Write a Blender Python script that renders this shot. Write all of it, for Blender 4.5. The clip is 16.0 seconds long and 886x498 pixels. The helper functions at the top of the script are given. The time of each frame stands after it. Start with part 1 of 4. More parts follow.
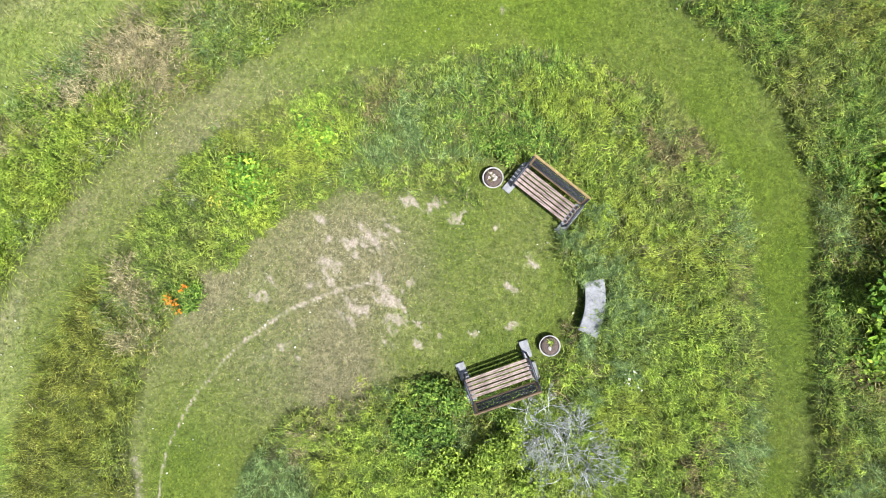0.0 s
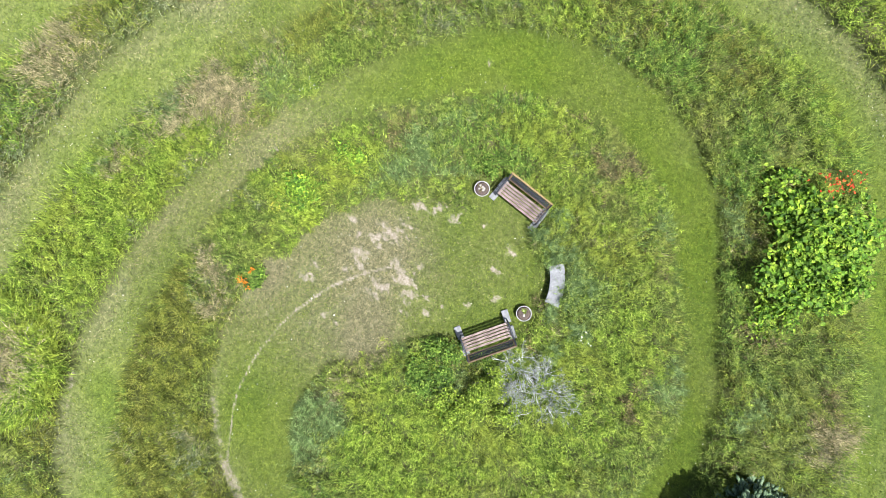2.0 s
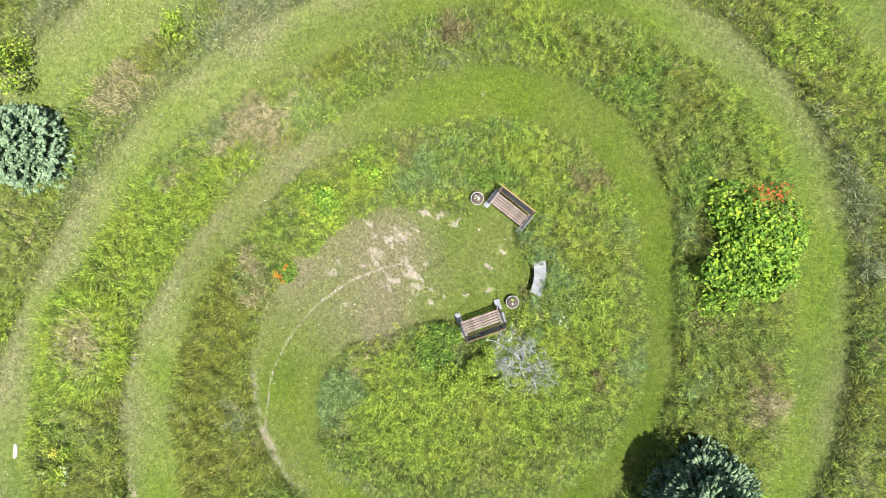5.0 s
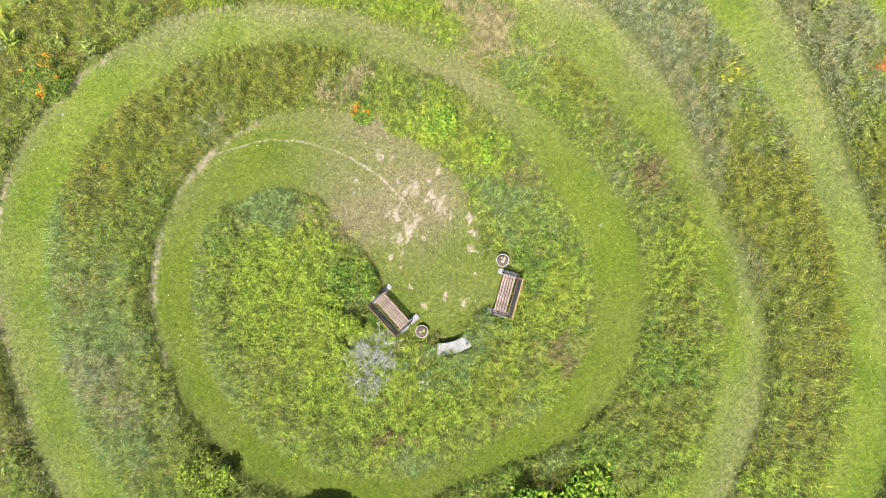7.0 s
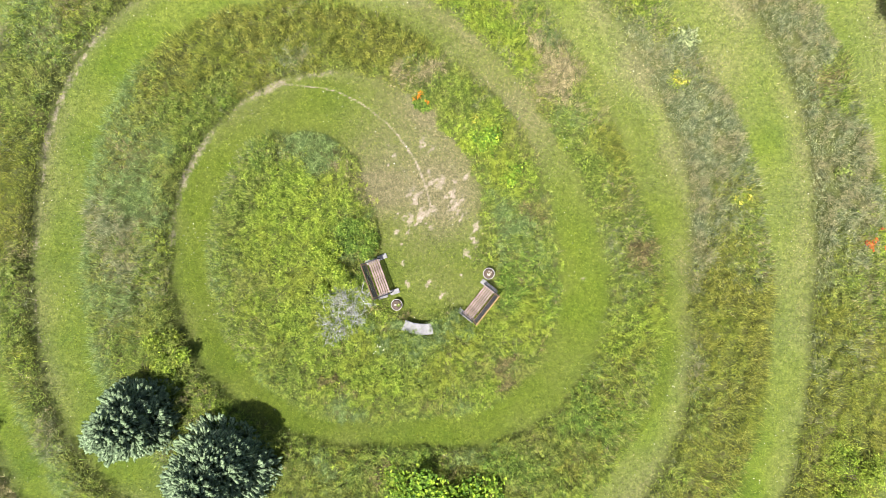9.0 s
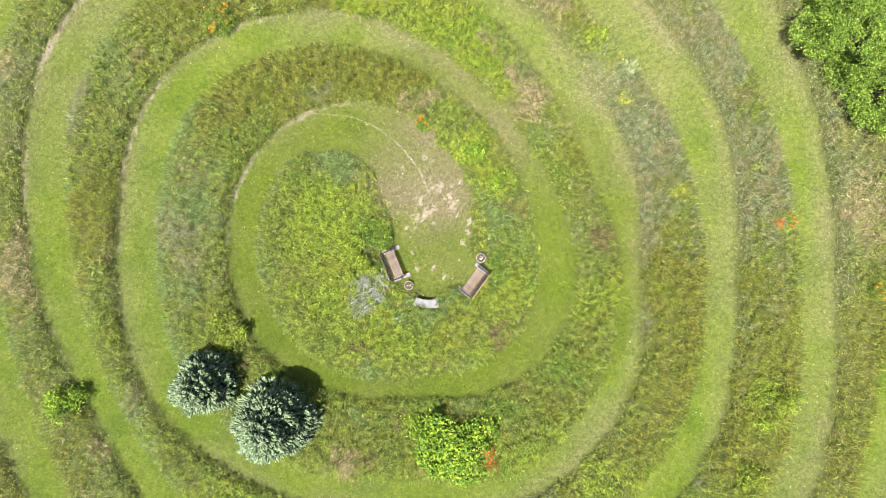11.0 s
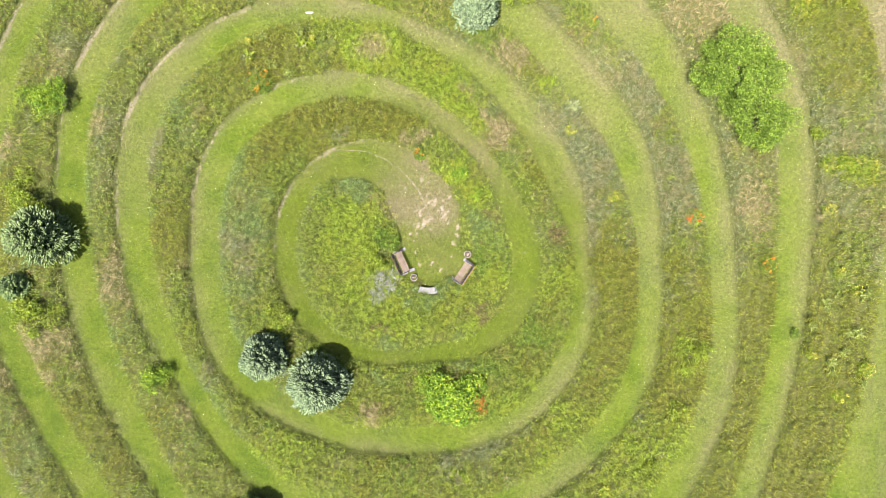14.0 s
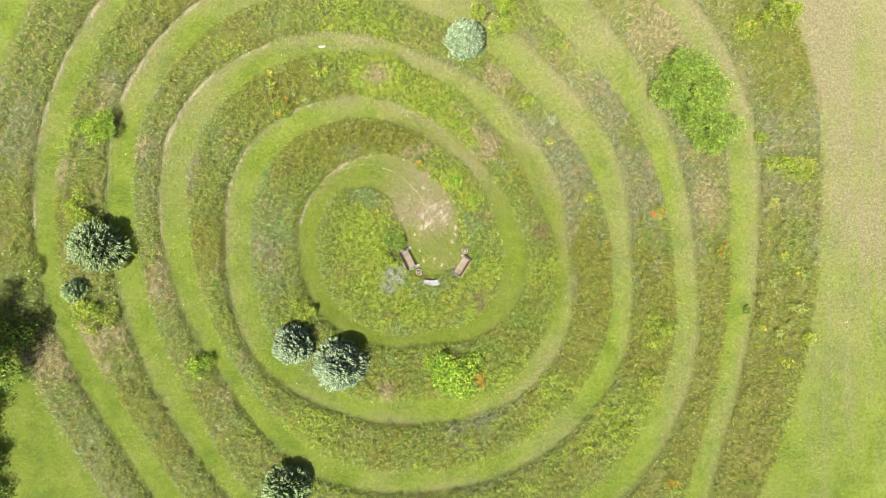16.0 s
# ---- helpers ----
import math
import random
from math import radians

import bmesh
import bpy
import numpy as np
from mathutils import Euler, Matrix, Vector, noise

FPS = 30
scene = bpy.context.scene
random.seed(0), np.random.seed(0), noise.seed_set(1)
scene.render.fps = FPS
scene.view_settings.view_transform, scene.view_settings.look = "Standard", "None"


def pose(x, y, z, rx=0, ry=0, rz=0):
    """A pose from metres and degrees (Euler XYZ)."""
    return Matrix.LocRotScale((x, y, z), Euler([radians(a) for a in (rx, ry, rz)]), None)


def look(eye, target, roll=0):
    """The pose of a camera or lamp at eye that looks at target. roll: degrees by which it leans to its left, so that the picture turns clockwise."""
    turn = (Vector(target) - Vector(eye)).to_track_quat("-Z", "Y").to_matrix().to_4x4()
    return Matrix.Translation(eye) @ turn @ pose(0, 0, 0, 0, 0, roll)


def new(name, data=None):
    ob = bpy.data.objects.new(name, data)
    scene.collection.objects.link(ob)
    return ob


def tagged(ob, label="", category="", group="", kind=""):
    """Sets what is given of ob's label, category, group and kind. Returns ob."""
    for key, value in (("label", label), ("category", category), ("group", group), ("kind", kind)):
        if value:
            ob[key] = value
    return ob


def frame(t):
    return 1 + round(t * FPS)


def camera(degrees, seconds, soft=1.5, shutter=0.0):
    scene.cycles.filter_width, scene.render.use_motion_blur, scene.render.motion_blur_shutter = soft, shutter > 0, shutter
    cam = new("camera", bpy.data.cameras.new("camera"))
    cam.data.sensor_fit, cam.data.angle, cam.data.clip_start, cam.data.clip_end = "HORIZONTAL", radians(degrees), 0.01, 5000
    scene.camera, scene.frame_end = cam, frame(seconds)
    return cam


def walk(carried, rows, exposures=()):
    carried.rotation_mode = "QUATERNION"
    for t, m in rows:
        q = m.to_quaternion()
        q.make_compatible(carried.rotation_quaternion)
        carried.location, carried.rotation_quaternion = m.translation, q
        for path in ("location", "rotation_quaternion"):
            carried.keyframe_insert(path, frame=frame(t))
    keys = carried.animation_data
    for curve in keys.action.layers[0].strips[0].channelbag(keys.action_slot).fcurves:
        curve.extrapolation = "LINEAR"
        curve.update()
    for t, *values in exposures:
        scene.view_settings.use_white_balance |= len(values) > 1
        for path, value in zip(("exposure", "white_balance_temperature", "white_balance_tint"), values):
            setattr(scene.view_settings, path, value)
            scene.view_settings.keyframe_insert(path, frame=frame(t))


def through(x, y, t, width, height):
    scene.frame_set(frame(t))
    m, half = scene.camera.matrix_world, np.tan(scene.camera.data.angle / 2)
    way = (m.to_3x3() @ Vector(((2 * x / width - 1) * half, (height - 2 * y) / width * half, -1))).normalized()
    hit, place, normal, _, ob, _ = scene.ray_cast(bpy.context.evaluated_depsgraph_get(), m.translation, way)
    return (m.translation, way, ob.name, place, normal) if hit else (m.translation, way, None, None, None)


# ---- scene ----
# ---- camera and its flight ----
cam = camera(72.0, 16.0, soft=0.5)
PATH = [
    (0, pose(0.050, 0.183, 13.855, 0.07, 2.33, -84.10)),
    (0.5, pose(-0.025, 0.152, 14.505, 0.06, 2.35, -84.13)),
    (1, pose(-0.075, 0.103, 15.769, 0.05, 2.34, -84.03)),
    (1.5, pose(-0.109, 0.057, 17.328, 0.03, 2.28, -84.17)),
    (2, pose(-0.145, 0.060, 18.566, 0.01, 2.22, -83.99)),
    (2.5, pose(-0.133, 0.033, 19.609, -0.01, 2.19, -83.95)),
    (3, pose(-0.117, -0.002, 20.428, -0.03, 2.18, -84.07)),
    (3.5, pose(-0.146, -0.019, 21.083, -0.03, 2.17, -84.17)),
    (5.8, pose(-0.155, 0.023, 22.529, 0.02, 2.16, -84.23)),
    (6, pose(-0.097, 0.003, 22.559, 0.05, 2.16, -77.72)),
    (6.5, pose(0.265, 0.173, 22.564, 0.08, 2.16, -48.23)),
    (7, pose(0.530, 0.532, 22.571, 0.12, 2.15, -17.00)),
    (7.5, pose(0.575, 0.740, 22.587, 0.15, 2.13, 0.85)),
    (8, pose(0.585, 0.753, 22.846, 0.16, 2.09, 4.80)),
    (8.5, pose(0.611, 0.696, 23.631, 0.15, 2.04, 5.59)),
    (9, pose(0.627, 0.635, 24.948, 0.11, 2.00, 5.66)),
    (9.2, pose(0.622, 0.608, 25.598, 0.08, 1.96, 5.61)),
    (11.3, pose(0.901, 0.142, 32.377, 0.06, 1.93, 3.41)),
    (11.5, pose(0.982, 0.213, 33.035, 0.04, 1.93, 3.36)),
    (12, pose(1.091, 0.209, 34.754, 0.03, 1.94, 3.00)),
    (12.5, pose(1.191, 0.186, 36.403, -0.01, 1.90, 2.67)),
    (13, pose(1.228, 0.194, 38.021, -0.06, 1.84, 2.13)),
    (13.5, pose(1.236, 0.253, 39.722, -0.09, 1.77, 1.67)),
    (14, pose(1.252, 0.245, 41.364, -0.14, 1.69, 1.12)),
    (14.5, pose(1.261, 0.233, 43.068, -0.18, 1.63, 0.69)),
    (15, pose(1.270, 0.246, 44.727, -0.22, 1.57, 0.21)),
    (15.5, pose(1.265, 0.218, 46.469, -0.25, 1.53, -0.24)),
    (16, pose(1.268, 0.140, 48.032, -0.25, 1.51, -0.67)),
]
EXPOSURES = [(0, 1.27, 5850, 8), (3.7, 1.34, 5850, 7), (7, 1.46, 6450, 10), (9.2, 1.45, 6450, 11), (12.5, 1.56, 6600, 12), (16, 1.55, 6750, 13)]
walk(cam, PATH, EXPOSURES)

# ---- daylight ----
SUN_ELEVATION, SHADOW_HEADING = 70.0, 56.0  # degrees; the heading counts from +x towards +y
world = bpy.data.worlds.new("sky")
scene.world = world
world.use_nodes = True
wn = world.node_tree
sky = wn.nodes.new("ShaderNodeTexSky")
sky.sky_type = "NISHITA"
sky.sun_disc = False
sky.dust_density, sky.ozone_density = 3.0, 0.6
sky.sun_elevation = radians(SUN_ELEVATION)
sky.sun_rotation = radians(90 - (SHADOW_HEADING + 180))
wn.links.new(sky.outputs[0], wn.nodes["Background"].inputs[0])
wn.nodes["Background"].inputs[1].default_value = 0.068
sun = new("sun", bpy.data.lights.new("sun", "SUN"))
sun.data.energy = 4.3
sun.data.angle = radians(0.7)
sun.data.color = (1.0, 0.97, 0.91)
_h, _e = radians(SHADOW_HEADING), radians(SUN_ELEVATION)
sun.matrix_world = look((0, 0, 60), (60 / math.tan(_e) * math.cos(_h), 60 / math.tan(_e) * math.sin(_h), 0))

# ---- materials ----


def material(name, rough=0.8, metal=0.0):
    m = bpy.data.materials.new(name)
    m.use_nodes = True
    b = m.node_tree.nodes["Principled BSDF"]
    b.inputs["Roughness"].default_value = rough
    b.inputs["Metallic"].default_value = metal
    b.inputs["Specular IOR Level"].default_value = 0.3
    b.inputs["Diffuse Roughness"].default_value = 0.9
    return m, m.node_tree, b


def node(nt, kind, **values):
    n = nt.nodes.new(kind)
    for k, v in values.items():
        n.inputs[k.replace("_", " ")].default_value = v
    return n


def ramp(nt, source, stops):
    r = nt.nodes.new("ShaderNodeValToRGB")
    e = r.color_ramp.elements
    while len(e) < len(stops):
        e.new(0.5)
    for el, (p, c) in zip(e, stops):
        el.position, el.color = p, (*c, 1)
    nt.links.new(source, r.inputs[0])
    return r.outputs[0]


def noise_tex(nt, scale, detail=4.0, rough=0.6, distort=0.0):
    co = nt.nodes.new("ShaderNodeTexCoord")
    n = node(nt, "ShaderNodeTexNoise", Scale=scale, Detail=detail, Roughness=rough, Distortion=distort)
    nt.links.new(co.outputs["Object"], n.inputs["Vector"])
    return n.outputs[0]


def mix(nt, fac, a, b, how="MIX"):
    m = nt.nodes.new("ShaderNodeMix")
    m.data_type, m.blend_type = "RGBA", how
    for sock, v in ((m.inputs[0], fac), (m.inputs[6], a), (m.inputs[7], b)):
        if isinstance(v, (int, float)):
            sock.default_value = v
        elif isinstance(v, tuple):
            sock.default_value = (*v, 1)
        else:
            nt.links.new(v, sock)
    return m.outputs[2]


def math_node(nt, op, a, b=0.0):
    m = nt.nodes.new("ShaderNodeMath")
    m.operation = op
    m.use_clamp = True
    for sock, v in ((m.inputs[0], a), (m.inputs[1], b)):
        if isinstance(v, (int, float)):
            sock.default_value = v
        else:
            nt.links.new(v, sock)
    return m.outputs[0]


def bump(nt, b, height, strength=0.5, distance=0.02):
    n = node(nt, "ShaderNodeBump", Strength=strength, Distance=distance)
    nt.links.new(height, n.inputs["Height"])
    nt.links.new(n.outputs[0], b.inputs["Normal"])


def foliage(name, dark, mid, light, patch=None, patch_scale=0.6, through=0.42, rough=0.7, mottle=False):
    """Leaves and blades: one tone for each, drifting over metres, partly let through by light."""
    m, nt, b = material(name, rough)
    g = nt.nodes.new("ShaderNodeNewGeometry")
    col = ramp(nt, g.outputs["Random Per Island"], [(0.0, dark), (0.5, mid), (1.0, light)])
    if patch:
        f = ramp(nt, noise_tex(nt, patch_scale, 3.0), [(0.45, (0, 0, 0)), (0.62, (0.8, 0.8, 0.8))])
        col = mix(nt, f, col, patch)
    # random tone by noise; its dark blotches also stand in for shaded gaps
    fine = ramp(nt, noise_tex(nt, 11.0, 4.0, 0.75), [(0.40, (0.56, 0.58, 0.56)), (0.60, (1.4, 1.37, 1.33))])
    col = mix(nt, 1.0, col, fine, "MULTIPLY")
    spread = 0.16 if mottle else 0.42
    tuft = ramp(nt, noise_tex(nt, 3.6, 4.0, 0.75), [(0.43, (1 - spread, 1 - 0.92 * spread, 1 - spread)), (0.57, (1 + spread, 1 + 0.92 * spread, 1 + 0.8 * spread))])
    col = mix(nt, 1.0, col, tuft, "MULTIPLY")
    if mottle:
        grit = ramp(nt, noise_tex(nt, 40.0, 4.0, 0.8), [(0.38, (0.66, 0.69, 0.66)), (0.62, (1.34, 1.31, 1.28))])
        col = mix(nt, 1.0, col, grit, "MULTIPLY")
    nt.links.new(col, b.inputs["Base Color"])
    t = nt.nodes.new("ShaderNodeBsdfTranslucent")
    nt.links.new(col, t.inputs[0])
    s = nt.nodes.new("ShaderNodeMixShader")
    s.inputs[0].default_value = through
    nt.links.new(b.outputs[0], s.inputs[1])
    nt.links.new(t.outputs[0], s.inputs[2])
    nt.links.new(s.outputs[0], nt.nodes["Material Output"].inputs[0])
    return m


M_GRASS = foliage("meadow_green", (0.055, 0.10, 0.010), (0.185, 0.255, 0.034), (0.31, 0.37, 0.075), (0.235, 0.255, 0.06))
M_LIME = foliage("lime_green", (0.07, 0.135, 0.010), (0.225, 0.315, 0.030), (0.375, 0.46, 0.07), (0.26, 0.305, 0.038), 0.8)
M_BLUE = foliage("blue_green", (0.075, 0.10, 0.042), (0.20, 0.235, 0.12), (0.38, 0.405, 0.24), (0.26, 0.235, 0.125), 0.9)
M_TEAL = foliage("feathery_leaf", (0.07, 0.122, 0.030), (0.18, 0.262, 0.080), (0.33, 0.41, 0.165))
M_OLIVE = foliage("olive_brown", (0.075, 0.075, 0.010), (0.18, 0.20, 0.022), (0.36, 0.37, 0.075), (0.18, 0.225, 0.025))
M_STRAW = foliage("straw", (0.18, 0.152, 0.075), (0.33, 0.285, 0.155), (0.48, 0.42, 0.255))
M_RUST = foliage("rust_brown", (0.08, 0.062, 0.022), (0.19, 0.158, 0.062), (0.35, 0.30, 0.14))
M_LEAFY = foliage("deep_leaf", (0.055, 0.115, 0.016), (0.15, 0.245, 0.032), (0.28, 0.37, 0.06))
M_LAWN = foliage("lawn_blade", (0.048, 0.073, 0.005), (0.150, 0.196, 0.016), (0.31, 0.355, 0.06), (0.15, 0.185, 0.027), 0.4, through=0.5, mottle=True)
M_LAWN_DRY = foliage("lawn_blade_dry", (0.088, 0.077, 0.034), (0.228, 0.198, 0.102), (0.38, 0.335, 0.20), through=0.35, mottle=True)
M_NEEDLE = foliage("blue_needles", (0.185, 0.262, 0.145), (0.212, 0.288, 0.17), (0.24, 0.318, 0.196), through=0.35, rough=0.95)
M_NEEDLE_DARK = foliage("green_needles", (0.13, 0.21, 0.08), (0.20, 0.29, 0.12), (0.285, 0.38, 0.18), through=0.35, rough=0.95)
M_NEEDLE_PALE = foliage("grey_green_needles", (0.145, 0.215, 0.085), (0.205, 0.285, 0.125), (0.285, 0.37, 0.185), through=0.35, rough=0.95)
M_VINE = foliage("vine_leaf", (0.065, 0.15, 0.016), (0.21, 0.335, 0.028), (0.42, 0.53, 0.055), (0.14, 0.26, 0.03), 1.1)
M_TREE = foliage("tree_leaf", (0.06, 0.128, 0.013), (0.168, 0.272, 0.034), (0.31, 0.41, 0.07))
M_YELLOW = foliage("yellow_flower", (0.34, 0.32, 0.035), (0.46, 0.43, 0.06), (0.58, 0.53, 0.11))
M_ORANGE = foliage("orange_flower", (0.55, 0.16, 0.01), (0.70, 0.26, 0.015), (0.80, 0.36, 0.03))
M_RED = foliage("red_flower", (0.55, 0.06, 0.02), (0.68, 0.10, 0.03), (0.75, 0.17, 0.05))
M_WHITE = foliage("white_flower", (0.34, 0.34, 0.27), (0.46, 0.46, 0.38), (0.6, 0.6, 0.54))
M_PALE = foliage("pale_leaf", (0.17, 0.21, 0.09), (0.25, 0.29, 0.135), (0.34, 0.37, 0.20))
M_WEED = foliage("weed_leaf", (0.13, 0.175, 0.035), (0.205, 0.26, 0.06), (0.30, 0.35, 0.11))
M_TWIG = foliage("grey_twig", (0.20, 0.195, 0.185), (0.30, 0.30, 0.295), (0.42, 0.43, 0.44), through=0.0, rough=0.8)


def bark():
    m, nt, b = material("bark", 0.9)
    nt.links.new(ramp(nt, noise_tex(nt, 9.0), [(0.3, (0.05, 0.038, 0.028)), (0.7, (0.17, 0.135, 0.10))]), b.inputs["Base Color"])
    bump(nt, b, noise_tex(nt, 30.0), 0.6)
    return m


def ground_material():
    m, nt, b = material("lawn_and_soil", 0.95)

    def attr(name):
        a = nt.nodes.new("ShaderNodeAttribute")
        a.attribute_name = name
        return a.outputs["Fac"]

    big = ramp(nt, noise_tex(nt, 0.35, 5.0, 0.65), [(0.36, (0.066, 0.106, 0.007)), (0.50, (0.092, 0.130, 0.011)), (0.64, (0.114, 0.144, 0.021))])
    dry = ramp(nt, noise_tex(nt, 9.0, 8.0, 0.8), [(0.34, (0.094, 0.092, 0.040)), (0.50, (0.133, 0.123, 0.063)), (0.66, (0.178, 0.161, 0.096))])
    lawn = mix(nt, attr("dry"), big, dry)
    grain = ramp(nt, noise_tex(nt, 15.0, 9.0, 0.85), [(0.36, (0.42, 0.45, 0.41)), (0.5, (1, 1, 1)), (0.64, (1.7, 1.66, 1.62))])
    lawn = mix(nt, 1.0, lawn, grain, "MULTIPLY")
    patchy = ramp(nt, noise_tex(nt, 4.5, 5.0, 0.75), [(0.38, (0.74, 0.78, 0.74)), (0.62, (1.26, 1.22, 1.18))])
    lawn = mix(nt, 1.0, lawn, patchy, "MULTIPLY")
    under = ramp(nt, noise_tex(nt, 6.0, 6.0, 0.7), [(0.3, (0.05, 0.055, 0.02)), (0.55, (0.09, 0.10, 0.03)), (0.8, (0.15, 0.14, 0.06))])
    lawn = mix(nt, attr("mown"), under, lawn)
    soil = ramp(nt, noise_tex(nt, 22.0, 6.0, 0.75), [(0.36, (0.165, 0.132, 0.092)), (0.5, (0.265, 0.218, 0.162)), (0.64, (0.37, 0.315, 0.25))])
    torn = math_node(nt, "SUBTRACT", attr("bare"), ramp(nt, noise_tex(nt, 7.0, 10.0, 0.85), [(0.36, (0, 0, 0)), (0.62, (1, 1, 1))]))
    torn = math_node(nt, "MULTIPLY", torn, 1.7)
    nt.links.new(mix(nt, torn, lawn, soil), b.inputs["Base Color"])
    bump(nt, b, noise_tex(nt, 55.0, 6.0, 0.8), 0.8, 0.03)
    return m


def wood():
    m, nt, b = material("weathered_slat", 0.7)
    co = nt.nodes.new("ShaderNodeTexCoord")
    mp = node(nt, "ShaderNodeMapping", Scale=(2.0, 60.0, 60.0))
    nt.links.new(co.outputs["Object"], mp.inputs[0])
    n = node(nt, "ShaderNodeTexNoise", Scale=1.6, Detail=6.0, Roughness=0.65)
    nt.links.new(mp.outputs[0], n.inputs["Vector"])
    r = nt.nodes.new("ShaderNodeObjectInfo")
    grain = ramp(nt, n.outputs[0], [(0.36, (0.14, 0.10, 0.08)), (0.5, (0.285, 0.21, 0.172)), (0.66, (0.41, 0.325, 0.275))])
    tone = ramp(nt, r.outputs["Random"], [(0.0, (0.8, 0.8, 0.8)), (1.0, (1.1, 1.1, 1.1))])
    stain = ramp(nt, noise_tex(nt, 7.0, 5.0), [(0.35, (0.55, 0.52, 0.5)), (0.6, (1, 1, 1))])
    nt.links.new(mix(nt, 1.0, mix(nt, 1.0, grain, tone, "MULTIPLY"), stain, "MULTIPLY"), b.inputs["Base Color"])
    bump(nt, b, n.outputs[0], 0.4, 0.004)
    return m


def plain(name, c1, c2, scale, rough, metal=0.0, relief=0.3):
    m, nt, b = material(name, rough, metal)
    f = noise_tex(nt, scale, 6.0, 0.7)
    nt.links.new(ramp(nt, f, [(0.3, c1), (0.7, c2)]), b.inputs["Base Color"])
    bump(nt, b, noise_tex(nt, scale * 3), relief, 0.006)
    return m


M_BARK = bark()
M_GROUND = ground_material()
M_WOOD = wood()
M_FRAME = plain("brown_rail", (0.07, 0.045, 0.025), (0.19, 0.125, 0.07), 8.0, 0.6)
M_RAIL = plain("ochre_rail", (0.17, 0.11, 0.045), (0.33, 0.24, 0.10), 8.0, 0.6)
M_IRON = plain("cast_iron", (0.02, 0.02, 0.024), (0.07, 0.07, 0.08), 25.0, 0.5, 0.4)
M_CONCRETE = plain("concrete", (0.15, 0.146, 0.148), (0.33, 0.32, 0.32), 9.0, 0.9)
M_POT = plain("white_glaze", (0.24, 0.22, 0.20), (0.40, 0.38, 0.35), 12.0, 0.5)
M_SOIL = plain("potting_soil", (0.035, 0.025, 0.02), (0.15, 0.11, 0.09), 40.0, 0.95, 0, 0.9)
M_STONE = plain("pale_stone", (0.25, 0.22, 0.195), (0.42, 0.385, 0.35), 20.0, 0.8)


# ---- mesh helpers ----
def mesh_arrays(name, verts, loops, starts, smooth=False):
    me = bpy.data.meshes.new(name)
    verts, loops, starts = np.asarray(verts, np.float32), np.asarray(loops, np.int32), np.asarray(starts, np.int32)
    me.vertices.add(len(verts))
    me.vertices.foreach_set("co", verts.ravel())
    me.loops.add(len(loops))
    me.loops.foreach_set("vertex_index", loops)
    me.polygons.add(len(starts))
    me.polygons.foreach_set("loop_start", starts)
    if smooth:
        me.polygons.foreach_set("use_smooth", np.ones(len(starts), bool))
    me.update(calc_edges=True)
    return me


def repeated(name, verts, pattern, n_per):
    """verts: (count, n_per, 3); pattern: faces of one piece as index tuples."""
    count = len(verts)
    flat = np.concatenate([np.array(f) for f in pattern])
    sizes = np.array([len(f) for f in pattern])
    loops = (flat[None, :] + np.arange(count)[:, None] * n_per).ravel()
    first = np.concatenate([[0], np.cumsum(sizes)[:-1]])
    starts = (first[None, :] + np.arange(count)[:, None] * len(flat)).ravel()
    return mesh_arrays(name, verts.reshape(-1, 3), loops, starts)


def blade_verts(base, length, width, azimuth, lean, droop):
    h = np.stack([np.cos(azimuth), np.sin(azimuth), np.zeros_like(azimuth)], 1)
    s = np.stack([-np.sin(azimuth), np.cos(azimuth), np.zeros_like(azimuth)], 1)
    v = np.empty((len(base), 5, 3))
    for u, w, (a, b) in ((0.0, 0.7, (0, 1)), (0.52, 1.0, (2, 3)), (1.0, 0.0, (4, 4))):
        out = length * (np.sin(lean) * u + droop * u * u)
        up = length * (np.cos(lean) * u - 0.55 * droop * u * u)
        p = base + h * out[:, None]
        p[:, 2] += up
        v[:, a] = p - s * (0.5 * w * width)[:, None]
        v[:, b] = p + s * (0.5 * w * width)[:, None]
    return v


BLADE = ((0, 1, 3, 2), (2, 3, 4))
KITE = ((0, 1, 2, 3),)


def kite_verts(v):
    """Blades of five corners made into slim kites of four."""
    return np.stack([(v[:, 0] + v[:, 1]) / 2, v[:, 3], v[:, 4], v[:, 2]], 1)


def leaf_verts(centre, normal, along, length, width, fold=0.15):
    """Folded leaf of six corners."""
    n = normal / np.linalg.norm(normal, axis=1, keepdims=True)
    a = along - n * (along * n).sum(1, keepdims=True)
    a /= np.linalg.norm(a, axis=1, keepdims=True) + 1e-9
    s = np.cross(n, a)
    L, W = length[:, None], width[:, None]
    v = np.empty((len(centre), 6, 3))
    v[:, 0] = centre - a * L * 0.5
    v[:, 1] = centre - a * L * 0.12 + s * W * 0.5 + n * W * fold
    v[:, 2] = centre + a * L * 0.25 + s * W * 0.36 + n * W * fold
    v[:, 3] = centre + a * L * 0.5 - n * L * 0.08
    v[:, 4] = centre + a * L * 0.25 - s * W * 0.36 + n * W * fold
    v[:, 5] = centre - a * L * 0.12 - s * W * 0.5 + n * W * fold
    return v


LEAF = ((0, 1, 2, 3), (0, 3, 4, 5))


def part(name, me, mat, parent=None, label=""):
    if isinstance(me, bmesh.types.BMesh):
        bm = me
        me = bpy.data.meshes.new(name)
        bm.to_mesh(me)
        bm.free()
    if mat and not me.materials:
        me.materials.append(mat)
    ob = new(name, me)
    ob.parent = parent
    return tagged(ob, label)


